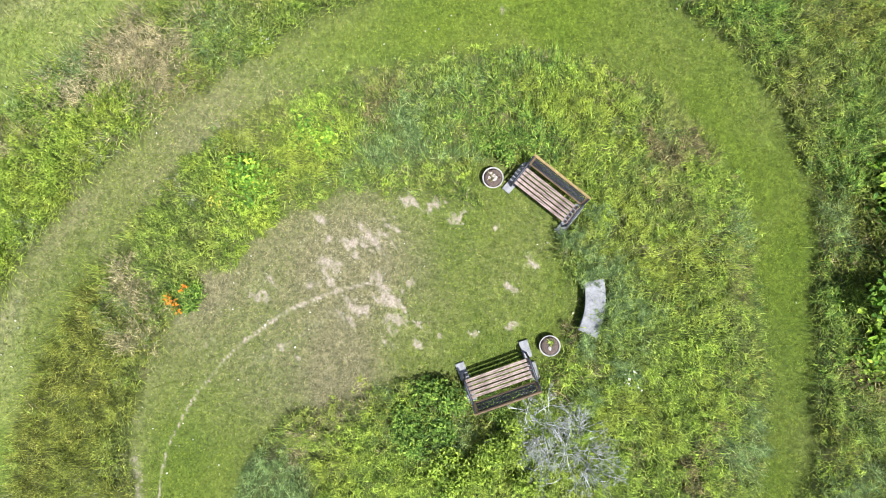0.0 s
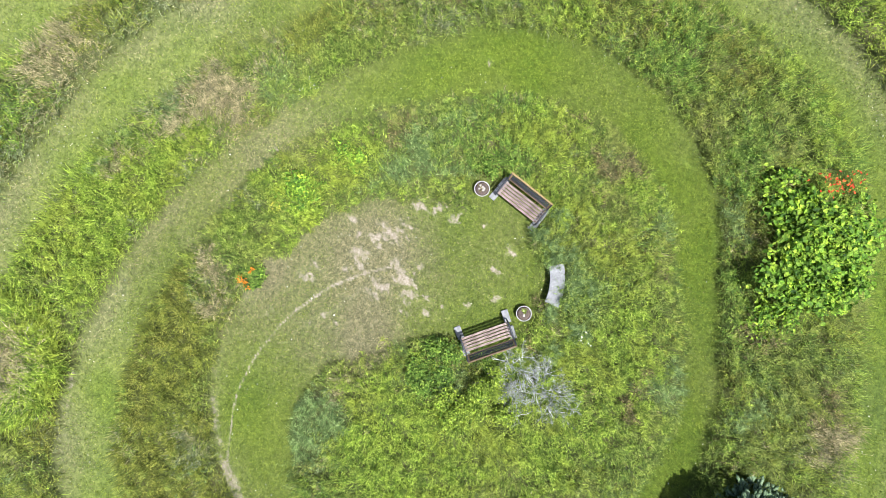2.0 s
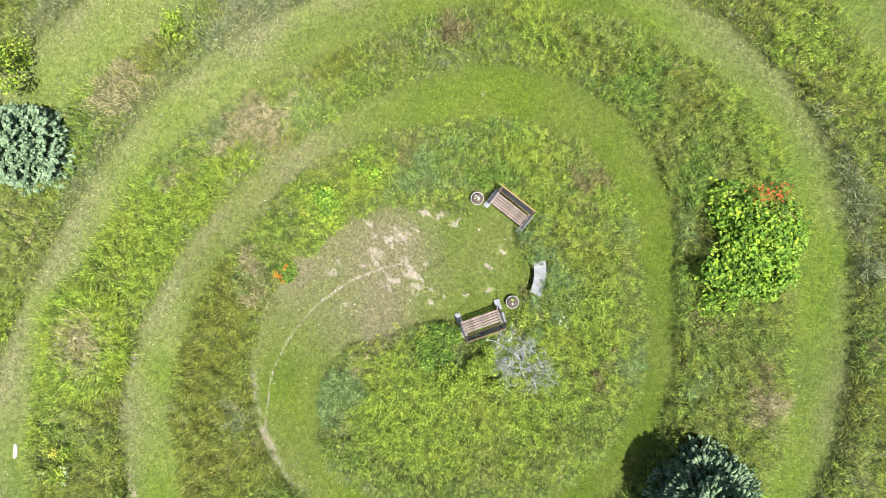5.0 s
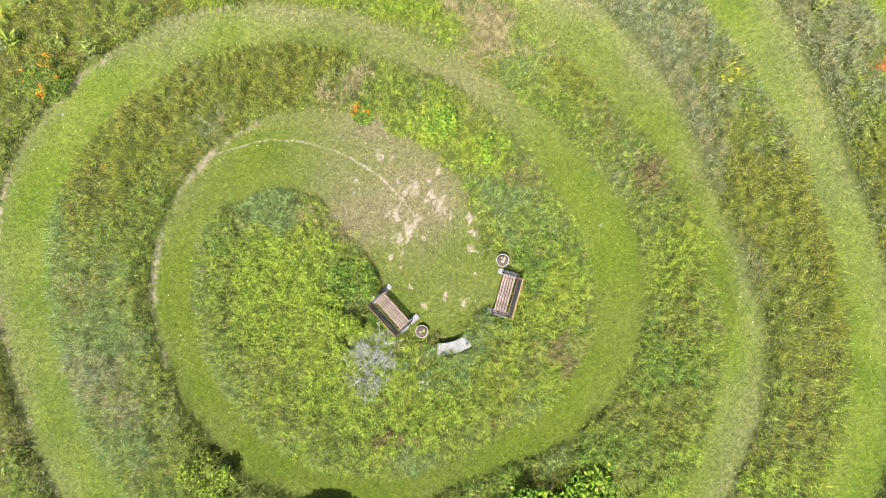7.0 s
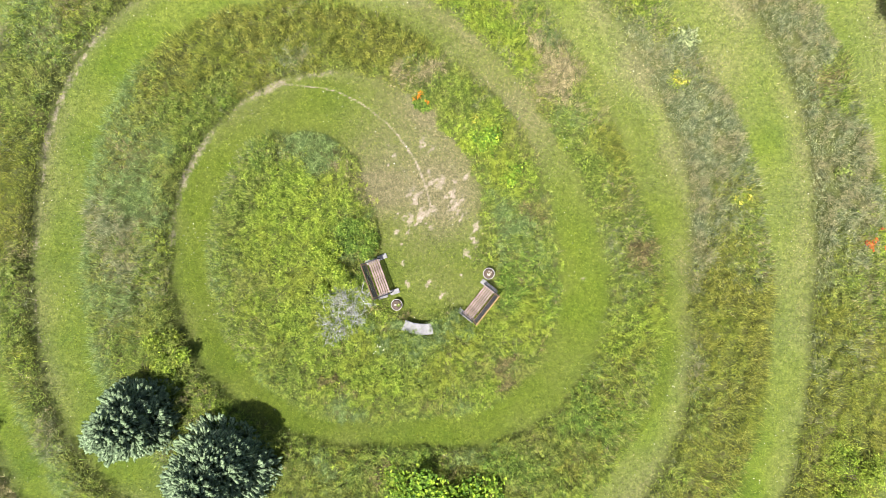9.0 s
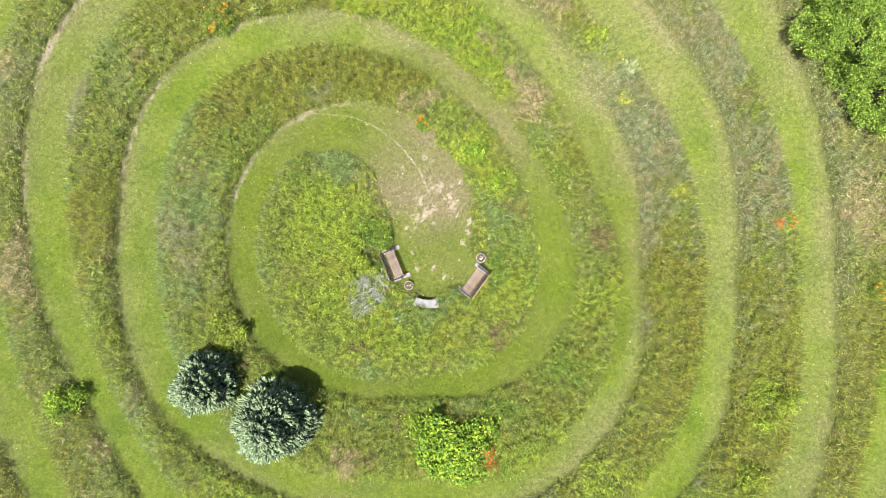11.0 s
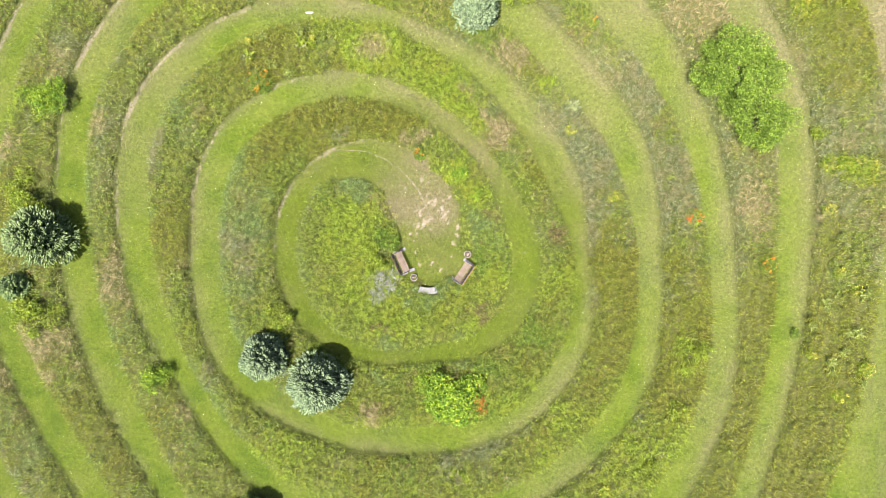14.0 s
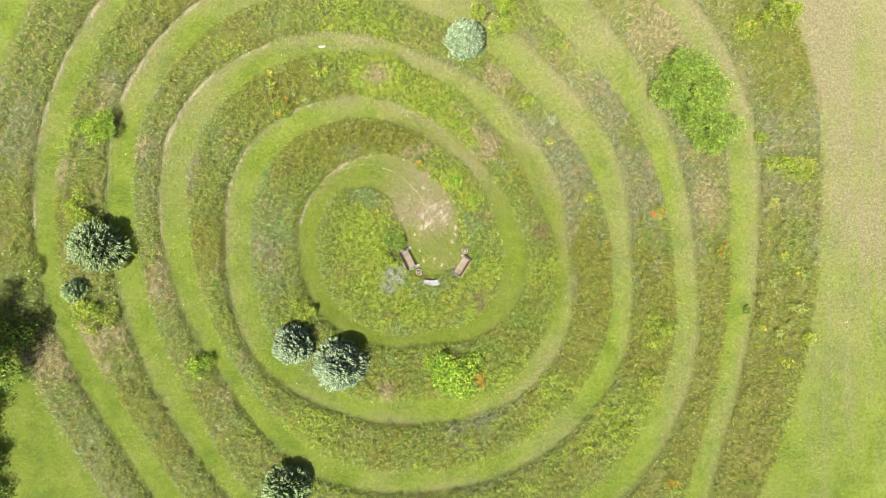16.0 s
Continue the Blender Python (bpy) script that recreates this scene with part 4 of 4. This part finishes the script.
# ---- broad-leaved trees and shrubs ----
def leafy(name, m, radius, height, leaves, size, mat, seed, label, category, group, lumps=9, flat=0.55, broad=1.0, folded=True):
    """Trunk, limbs and a crown of leaves gathered round twig ends, with gaps."""
    rng = np.random.default_rng(seed)
    t = thing(name, m, label, category, group)
    foot = 0.25 * height
    a = rng.uniform(0, 6.283, lumps)
    rr = radius * np.sqrt(rng.uniform(0.02, 0.72, lumps))
    hub = np.stack([rr * np.cos(a), rr * np.sin(a), height * (0.50 + 0.32 * rng.uniform(-1, 1, lumps)) + 0.12 * height * (1 - rr / radius)], 1)
    paths = [([(0, 0, -0.1), (0.02, 0.03, foot), (0.0, 0.0, height * 0.6)], [0.03 * height + 0.015, 0.026 * height, 0.01 * height])]
    for h in hub:
        paths.append(([np.array([0, 0, foot * 0.8]), h * np.array([0.45, 0.45, 0.6]), h], [0.016 * height, 0.011 * height, 0.004 * height]))
    part("trunk", tubes("trunk", paths[:1], 8), M_BARK, t)
    part("branchwork", tubes("branchwork", paths[1:], 5), M_BARK, t)
    twigs = max(40, leaves // 14)
    i = rng.integers(0, lumps, twigs)
    d = rng.normal(0, 1, (twigs, 3))
    d /= np.linalg.norm(d, axis=1, keepdims=True)
    d *= (rng.uniform(0.35, 1.0, twigs) ** 0.5)[:, None]
    lump = radius * rng.uniform(0.18, 0.48, lumps)
    tip = hub[i] + d * lump[i][:, None] * np.array([1, 1, flat * height / radius])
    tip[:, 2] = np.clip(tip[:, 2], 0.12, None)
    j = rng.integers(0, twigs, leaves)
    c = tip[j] + rng.normal(0, 1.0, (leaves, 3)) * size * np.array([1.2, 1.2, 0.8])
    c[:, 2] = np.clip(c[:, 2], 0.05, None)
    nrm = rng.normal(0, 0.55, (leaves, 3)) + np.array([0, 0, 1.0]) + 0.35 * d[j]
    L = size * rng.uniform(0.7, 1.35, leaves)
    v = leaf_verts(c, nrm, rng.normal(0, 1, (leaves, 3)), L * 1.15, L * rng.uniform(0.36, 0.62, leaves) * broad)
    part("crown", repeated("crown", v, LEAF, 6) if folded else repeated("crown", v[:, (0, 1, 3, 5)], KITE, 4), mat, t)
    return t, tip


leafy("broadleaf_tree", pose(18.4, 11.9, 0), 2.35, 4.6, 27000, 0.105, M_TREE, 41, "yellow-green broadleaf tree with a full crown", "tree", "pair of trees", 26, 0.3, folded=False)
leafy("broadleaf_tree", pose(20.3, 8.9, 0), 1.85, 3.8, 13000, 0.105, M_TREE, 42, "smaller lighter yellow-green tree with an open crown", "tree", "pair of trees", 17, 0.3, folded=False)
leafy("broadleaf_tree", pose(-35.2, -7.1, 0), 3.2, 8.0, 9000, 0.24, M_LEAFY, 43, "tall dark green shade tree at the field's edge", "tree", "trees along the field", 20, folded=False)
for k, (hx, hy) in enumerate([(-36.9, -12.8), (-37.1, -16.0), (-36.9, -19.2), (-37.0, -22.2)]):
    leafy("hedge_shrub", pose(hx, hy, 0, 0, 0, 80 * k), 1.95, 2.7, 4500, 0.17, M_LEAFY, 48 + k, "dense dark green hedge shrub along the mown field", "shrub", "hedge along the field", 22, folded=False)

vine, vtips = leafy("vine_shrub", pose(1.0, -9.4, 0), 1.95, 1.7, 8500, 0.135, M_VINE, 45, "sprawling shrub of large glossy vine leaves with red trumpet flowers", "shrub", "", 24, 0.35, 1.6)
rng = np.random.default_rng(46)
c = np.array([1.75, -0.75, 1.2]) + rng.normal(0, 1, (60, 3)) * np.array([0.22, 0.3, 0.15])
part("blossoms", repeated("blossoms", leaf_verts(c, rng.normal(0, 0.6, (60, 3)) + np.array([0, 0, 1]), rng.normal(0, 1, (60, 3)), np.full(60, 0.11), np.full(60, 0.045)), LEAF, 6), M_RED, vine, "red trumpet flowers")

# x, y, radius, height, leaves, leaf length, material, label
SHRUBS = [
    (25.72, 17.65, 1.5, 1.6, 2600, 0.12, M_LIME, "bright yellow-green shrub at the field's edge"),
    (4.34, 18.32, 2.0, 1.3, 3200, 0.11, M_LIME, "broad yellow-green flowering shrub"),
    (-27.46, 10.01, 1.9, 1.2, 3400, 0.12, M_VINE, "low fresh green shrub in tall grass"),
    (-28.17, 3.46, 2.0, 1.2, 3800, 0.12, M_LIME, "low yellow-green shrub beside a pine"),
    (-27.38, -4.84, 1.7, 1.1, 3000, 0.12, M_LIME, "low yellow-green shrub by a small spruce"),
    (-19.17, -8.74, 1.0, 0.9, 1500, 0.12, M_VINE, "fresh green shrub on the band's rim"),
    (16.53, -6.67, 1.5, 0.9, 2200, 0.09, M_LIME, "patch of yellow-green goldenrod"),
    (15.58, -10.58, 0.9, 0.8, 900, 0.10, M_LIME, "small bright yellow-green shrub"),
]
SHRUBS += [
    (-1.00, -8.90, 0.75, 1.0, 1100, 0.12, M_VINE, "trailing end of yellow-green vine leaves"),
    (26.60, 6.00, 0.9, 0.9, 1500, 0.11, M_LIME, "yellow-green leafy shrub at the meadow's rim"),
    (24.6, 8.2, 0.5, 0.8, 500, 0.10, M_LIME, "small yellow-green shrub in tall grass"),
    (14.11, -14.56, 0.9, 0.8, 900, 0.10, M_LIME, "bright yellow-green sapling clump"),
    (6.74, 11.23, 0.55, 0.7, 500, 0.09, M_LIME, "small lime green shrub"),
    (7.16, -5.32, 0.45, 0.6, 360, 0.09, M_LIME, "small lime green sapling"),
    (1.46, -15.13, 0.7, 0.7, 500, 0.10, M_LIME, "lime green clump among grey-green weeds"),
    (-4.70, -0.35, 0.75, 1.15, 3000, 0.075, M_LIME, "lime green leafy shrub behind a bench"),
    (-4.00, -0.98, 0.65, 1.1, 2000, 0.065, M_LIME, "open yellow-green shrub with bare grey stems"),
    (-3.45, 0.50, 0.55, 0.8, 2600, 0.075, M_LEAFY, "tall deep green weeds beside a bench"),
    (-4.05, 0.75, 0.6, 0.8, 2600, 0.075, M_LEAFY, "deep green weeds behind a bench"),
    (0.87, 5.15, 0.55, 0.6, 800, 0.11, M_VINE, "clump of broad yellow-green leaves at the clearing's edge"),
    (2.11, 3.88, 0.4, 0.6, 450, 0.10, M_VINE, "small clump of broad yellow-green leaves"),
    (-4.65, -1.55, 0.5, 0.8, 700, 0.085, M_LIME, "yellow-green shrub among dead twigs"),
    (2.42, -0.42, 0.36, 0.6, 600, 0.07, M_LEAFY, "deep green weeds by a planter"),
    (-10.9, -4.7, 1.0, 0.65, 2600, 0.11, M_LIME, "fresh green fern-like shrub by a pine"),
]
for k, (sx, sy, r, h, n, s, mat, label) in enumerate(SHRUBS):
    leafy("shrub", pose(sx, sy, 0, 0, 0, 37 * k), r, h + (0.5 if math.hypot(sx, sy) > 9 else 0.1), n, s, mat, 60 + k, label, "shrub", "shrubs of the meadow", 9)


def dead_shrub(m, seed):
    rng = np.random.default_rng(seed)
    t = thing("dead_shrub", m, "leafless dead shrub of tangled pale grey twigs", "shrub")
    paths = []

    def grow(p, d, length, rad, depth):
        q = p + d * length * 0.5 + rng.normal(0, 0.04, 3) * length
        e = p + d * length + rng.normal(0, 0.08, 3) * length
        e[2] = max(e[2], 0.08)
        paths.append(([p, q, e], [rad, rad * 0.8, rad * 0.55]))
        if depth:
            for _ in range(rng.integers(2, 5)):
                n = d + rng.normal(0, 0.55, 3)
                n[2] = n[2] * 0.7 + 0.05
                s = p + (e - p) * rng.uniform(0.35, 1.0)
                grow(s, n / np.linalg.norm(n), length * rng.uniform(0.45, 0.75), rad * 0.6, depth - 1)

    for k in range(26):
        a = rng.uniform(-0.9, 3.6) if k % 4 else rng.uniform(0, 6.283)
        d = np.array([math.cos(a), math.sin(a), rng.uniform(0.35, 0.9)])
        grow(np.array([rng.normal(0, 0.22), rng.normal(0, 0.22), 0.0]), d / np.linalg.norm(d), rng.uniform(0.42, 0.7), 0.010, 4)
    tagged(part("branchwork", tubes("branchwork", paths, 3), M_TWIG, t), kind="stuff")


dead_shrub(pose(-4.1, -2.65, 0.3, 0, 0, 190), 77)
dead_shrub(pose(-3.75, -1.7, 0.25, 0, 0, 120), 78)


# ---- flowers ----
def flower_clump(name, m, radius, height, mat, label, seed, blooms=60, leaf=M_LEAFY, size=0.05, lift=0.03):
    rng = np.random.default_rng(seed)
    height += 0.4 if m.translation.length > 9 else 0.0
    t = thing(name, m, label, "flower", "wild flowers")
    n = int(420 * max(0.5, radius / 0.4))
    a, r = rng.uniform(0, 6.283, n), radius * np.sqrt(rng.random(n))
    base = np.stack([r * np.cos(a), r * np.sin(a), rng.uniform(0.1, 0.7, n) * height], 1)
    if name == "mullein":
        n = 46
        base = np.stack([rng.normal(0, 0.3 * radius, n), rng.normal(0, 0.3 * radius, n), rng.uniform(0.3, 1.0, n) * height], 1)
        v = blade_verts(base, rng.uniform(0.5, 1.0, n) * radius, rng.uniform(0.05, 0.09, n), rng.uniform(0, 6.283, n), rng.uniform(0.8, 1.4, n), rng.uniform(0.1, 0.3, n))
        part("leaves", repeated("leaves", v, BLADE, 5), leaf, t)
        blooms = blooms // 5
    else:
        part("leaves", repeated("leaves", blade_verts(base, rng.uniform(0.12, 0.26, n) * (0.6 + radius), rng.uniform(0.02, 0.035, n), rng.uniform(0, 6.283, n), rng.uniform(0.5, 1.2, n), rng.uniform(0.1, 0.4, n)), BLADE, 5), leaf, t)
    heads = max(4, blooms // 9)
    ha, hr = rng.uniform(0, 6.283, heads), radius * np.sqrt(rng.uniform(0.1, 1, heads))
    hub = np.stack([hr * np.cos(ha), hr * np.sin(ha), np.full(heads, height) + rng.uniform(-0.1, 0.08, heads)], 1)
    tagged(part("stems", tubes("stems", [([h * np.array([0.5, 0.5, 0]), h * np.array([0.8, 0.8, 0.5]), h] , [0.006, 0.005, 0.004]) for h in hub], 3), leaf, t), kind="stuff")
    i = rng.integers(0, heads, blooms)
    c = hub[i] + rng.normal(0, 1, (blooms, 3)) * np.array([size, size, lift])
    L = np.full(blooms, size) * rng.uniform(0.8, 1.4, blooms)
    part("blossoms", repeated("blossoms", leaf_verts(c, rng.normal(0, 0.4, (blooms, 3)) + np.array([0, 0, 1]), rng.normal(0, 1, (blooms, 3)), L, L * 0.7), LEAF, 6), mat, t)


FLOWERS = [
    ("butterfly_weed", -1.66, 6.49, 0.38, 0.42, M_ORANGE, "green clump with bright orange flower heads", 70, M_LEAFY),
    ("butterfly_weed", -12.50, 11.21, 0.8, 0.5, M_ORANGE, "spreading clump of orange flowers at the path's edge", 130, M_LEAFY),
    ("butterfly_weed", 16.65, 2.55, 0.55, 0.5, M_RED, "red and orange flowers over green leaves", 110, M_LIME),
    ("butterfly_weed", 21.53, -0.51, 0.5, 0.5, M_ORANGE, "orange flowers in olive grass", 90, M_LEAFY),
    ("butterfly_weed", 17.48, -18.49, 0.6, 0.5, M_RED, "red-orange flowers in lime grass", 110, M_LIME),
    ("butterfly_weed", 9.80, 15.39, 0.3, 0.5, M_ORANGE, "small clump of orange flowers", 40, M_LEAFY),
    ("goldenrod", 27.53, 5.74, 1.0, 0.6, M_YELLOW, "yellow goldenrod at the meadow's rim", 130, M_LIME),
    ("goldenrod", 25.53, 6.17, 0.7, 0.6, M_YELLOW, "yellow goldenrod in tall grass", 90, M_LIME),
    ("goldenrod", 25.31, 3.22, 0.4, 0.5, M_YELLOW, "small clump of yellow goldenrod", 120, M_LIME),
    ("goldenrod", 8.44, 8.19, 0.4, 0.45, M_YELLOW, "small yellow-green flowering clump", 90, M_LIME),
    ("goldenrod", 0.73, 5.37, 0.8, 0.5, M_YELLOW, "yellow flowering weeds beside the clearing", 60, M_LIME),
]
FLOWERS += [
    ("goldenrod", 23.58, 16.67, 1.0, 0.5, M_YELLOW, "scattered yellow flowers in grass", 70, M_LIME),
    ("goldenrod", 27.96, -7.27, 0.5, 0.5, M_YELLOW, "yellow flowers by the mown field", 120, M_LIME),
    ("mullein", 8.54, 9.79, 0.5, 0.4, M_PALE, "pale grey-white woolly plant on bare soil", 120, M_PALE),
    ("mullein", 27.74, -2.26, 0.45, 0.5, M_WEED, "pale green broad-leaved weeds", 160, M_WEED),
    ("mullein", 27.32, -4.85, 0.4, 0.5, M_WEED, "pale broad-leaved weeds in olive grass", 130, M_WEED),
    ("mullein", 25.64, -6.87, 0.35, 0.5, M_WEED, "clump of pale broad-leaved weeds", 120, M_WEED),
    ("mullein", -9.81, 13.89, 0.5, 0.5, M_PALE, "pale yellow-green tall weeds", 90, M_LIME),
    ("mullein", -13.30, 12.97, 0.5, 0.5, M_PALE, "pale yellow-green weeds by orange flowers", 90, M_LIME),
    # blossoms stand in for small pale round objects of unknown kind
    ("daisy", -2.4, -3.68, 0.22, 0.55, M_WHITE, "few pale round spots drawn as blossoms among feathery weeds", 12, M_TEAL),
    ("daisy", 4.26, 5.38, 0.3, 0.3, M_WHITE, "tiny white daisies at the path's edge", 14, M_GRASS),
    ("daisy", -34.29, 0.19, 0.45, 0.6, M_WHITE, "tall white flowering umbels", 50, M_GRASS),
    ("daisy", -32.76, -1.12, 0.9, 0.6, M_WHITE, "scattered white flower umbels", 60, M_GRASS),
]
for k, (name, fx, fy, r, h, mat, label, n, leaf) in enumerate(FLOWERS):
    flower_clump(name, pose(fx, fy, 0, 0, 0, 50 * k), r, h, mat, label, 200 + k, n, leaf, 0.05 if name != "mullein" else 0.12)


WEEDS = [(wx, wy) for wx, wy in [(23.49, 16.68), (21.79, 16.26), (21.21, 16.85), (24.59, 17.98), (26.12, 8.99), (26.85, 6.24), (26.21, 1.43), (25.78, -0.35), (26.17, -0.95), (25.26, -2.94), (24.43, -4.44), (27.25, -2.05), (26.75, -4.85), (26.49, -6.16), (24.37, -6.36), (25.66, -7.47), (27.79, -8.18), (26.27, -8.99), (15.00, 5.17), (21.24, 4.97), (11.26, 3.83), (-12.43, 14.16), (-9.80, 14.49), (-9.08, 13.86), (-11.63, 12.31), (-10.48, 11.77), (-13.39, 13.89), (-29.74, 18.71), (-27.51, 19.56), (-17.88, -2.08), (17.73, -7.69), (11.08, -15.75), (-6.43, -6.55)] if depths(np.array([wx]), np.array([wy]))[0][0] < -0.15]
for k, (fx, fy) in enumerate(WEEDS):
    pale = k % 3 != 0
    flower_clump("mullein" if pale else "goldenrod", pose(fx, fy, 0, 0, 0, 70 * k), 0.24 + 0.05 * (k % 4), 0.45, M_WEED if pale else M_YELLOW,
                 "small pale green star-shaped weed in tall grass" if pale else "small yellow flowering weed in tall grass", 300 + k, 36 if pale else 48, M_WEED if pale else M_LIME, 0.10 if pale else 0.06)


def tussock(m, radius, seed):
    """Dead straw in the middle, long fresh blades fanning out round it."""
    rng = np.random.default_rng(seed)
    t = thing("grass_tussock", m, "flattened straw tussock ringed by long fresh lime grass", "grass")
    for name, mat, n, lo, hi, z in (("dead_straw", M_STRAW, 1100, 0.0, 0.6, 0.72), ("fresh_grass", M_LIME, 4200, 0.35, 1.0, 0.72)):
        a, r = rng.uniform(0, 6.283, n), radius * np.sqrt(rng.uniform(lo * lo, hi * hi, n))
        base = np.stack([r * np.cos(a), 0.75 * r * np.sin(a), z * rng.uniform(0.6, 1.1, n)], 1)
        v = blade_verts(base, rng.uniform(0.35, 0.75, n), rng.uniform(0.014, 0.026, n), np.where(rng.random(n) < 0.5, a + rng.normal(0, 1.0, n), 1.2 + rng.normal(0, 0.8, n)), rng.uniform(0.7, 1.3, n), rng.uniform(0.1, 0.4, n))
        part(name, repeated(name, v, BLADE, 5), mat, t)


tussock(pose(-4.95, 13.4, 0, 0, 0, 10), 1.9, 401)


def lawn_stone(x, y, turn, sx, sy, label):
    bm = bmesh.new()
    bmesh.ops.create_icosphere(bm, subdivisions=3, radius=1.0)
    for v in bm.verts:
        v.co *= 1 + 0.25 * noise.noise(v.co * 1.7 + Vector((x, y, 0)))
        v.co = Vector((v.co.x * sx, v.co.y * sy, v.co.z * 0.04))
    s = part("flat_stone", bm, M_STONE)
    s.matrix_world = pose(x, y, 0.015, 0, 0, turn)
    tagged(s, label, "stone")


lawn_stone(-9.40, 16.05, 3, 0.28, 0.09, "flat pale stone lying in the mown path")
leafy("shrub", pose(23.57, -5.10, 0), 0.35, 0.5, 300, 0.08, M_LEAFY, 95, "small dark green shrub beside the mown path", "shrub", "shrubs of the meadow", 5)


def clover():
    """Pale blossoms and bits strewn over the lawn."""
    rng = np.random.default_rng(9)
    x, y = rng.uniform(-36, 36, 26000), rng.uniform(-24, 24, 26000)
    mown, _ = depths(x, y)
    keep = (mown > 0.1) & ((np.hypot(x, y) > 9.5) | (rng.random(len(x)) < 0.4)) & (wavy(x, y, 6, 2) + rng.normal(0, 0.4, len(x)) > 0.25)
    x, y = x[keep], y[keep]
    n = len(x)
    c = np.stack([x, y, rng.uniform(0.03, 0.06, n)], 1)
    s = rng.uniform(0.02, 0.055, n)
    me = repeated("clover_blossoms", leaf_verts(c, rng.normal(0, 0.25, (n, 3)) + np.array([0, 0, 1]), rng.normal(0, 1, (n, 3)), s, s * 0.8), LEAF, 6)
    me.materials.append(M_WHITE)
    tagged(new("clover_blossoms", me), "pale clover blossoms strewn over the lawn", "clover", kind="stuff")


clover()
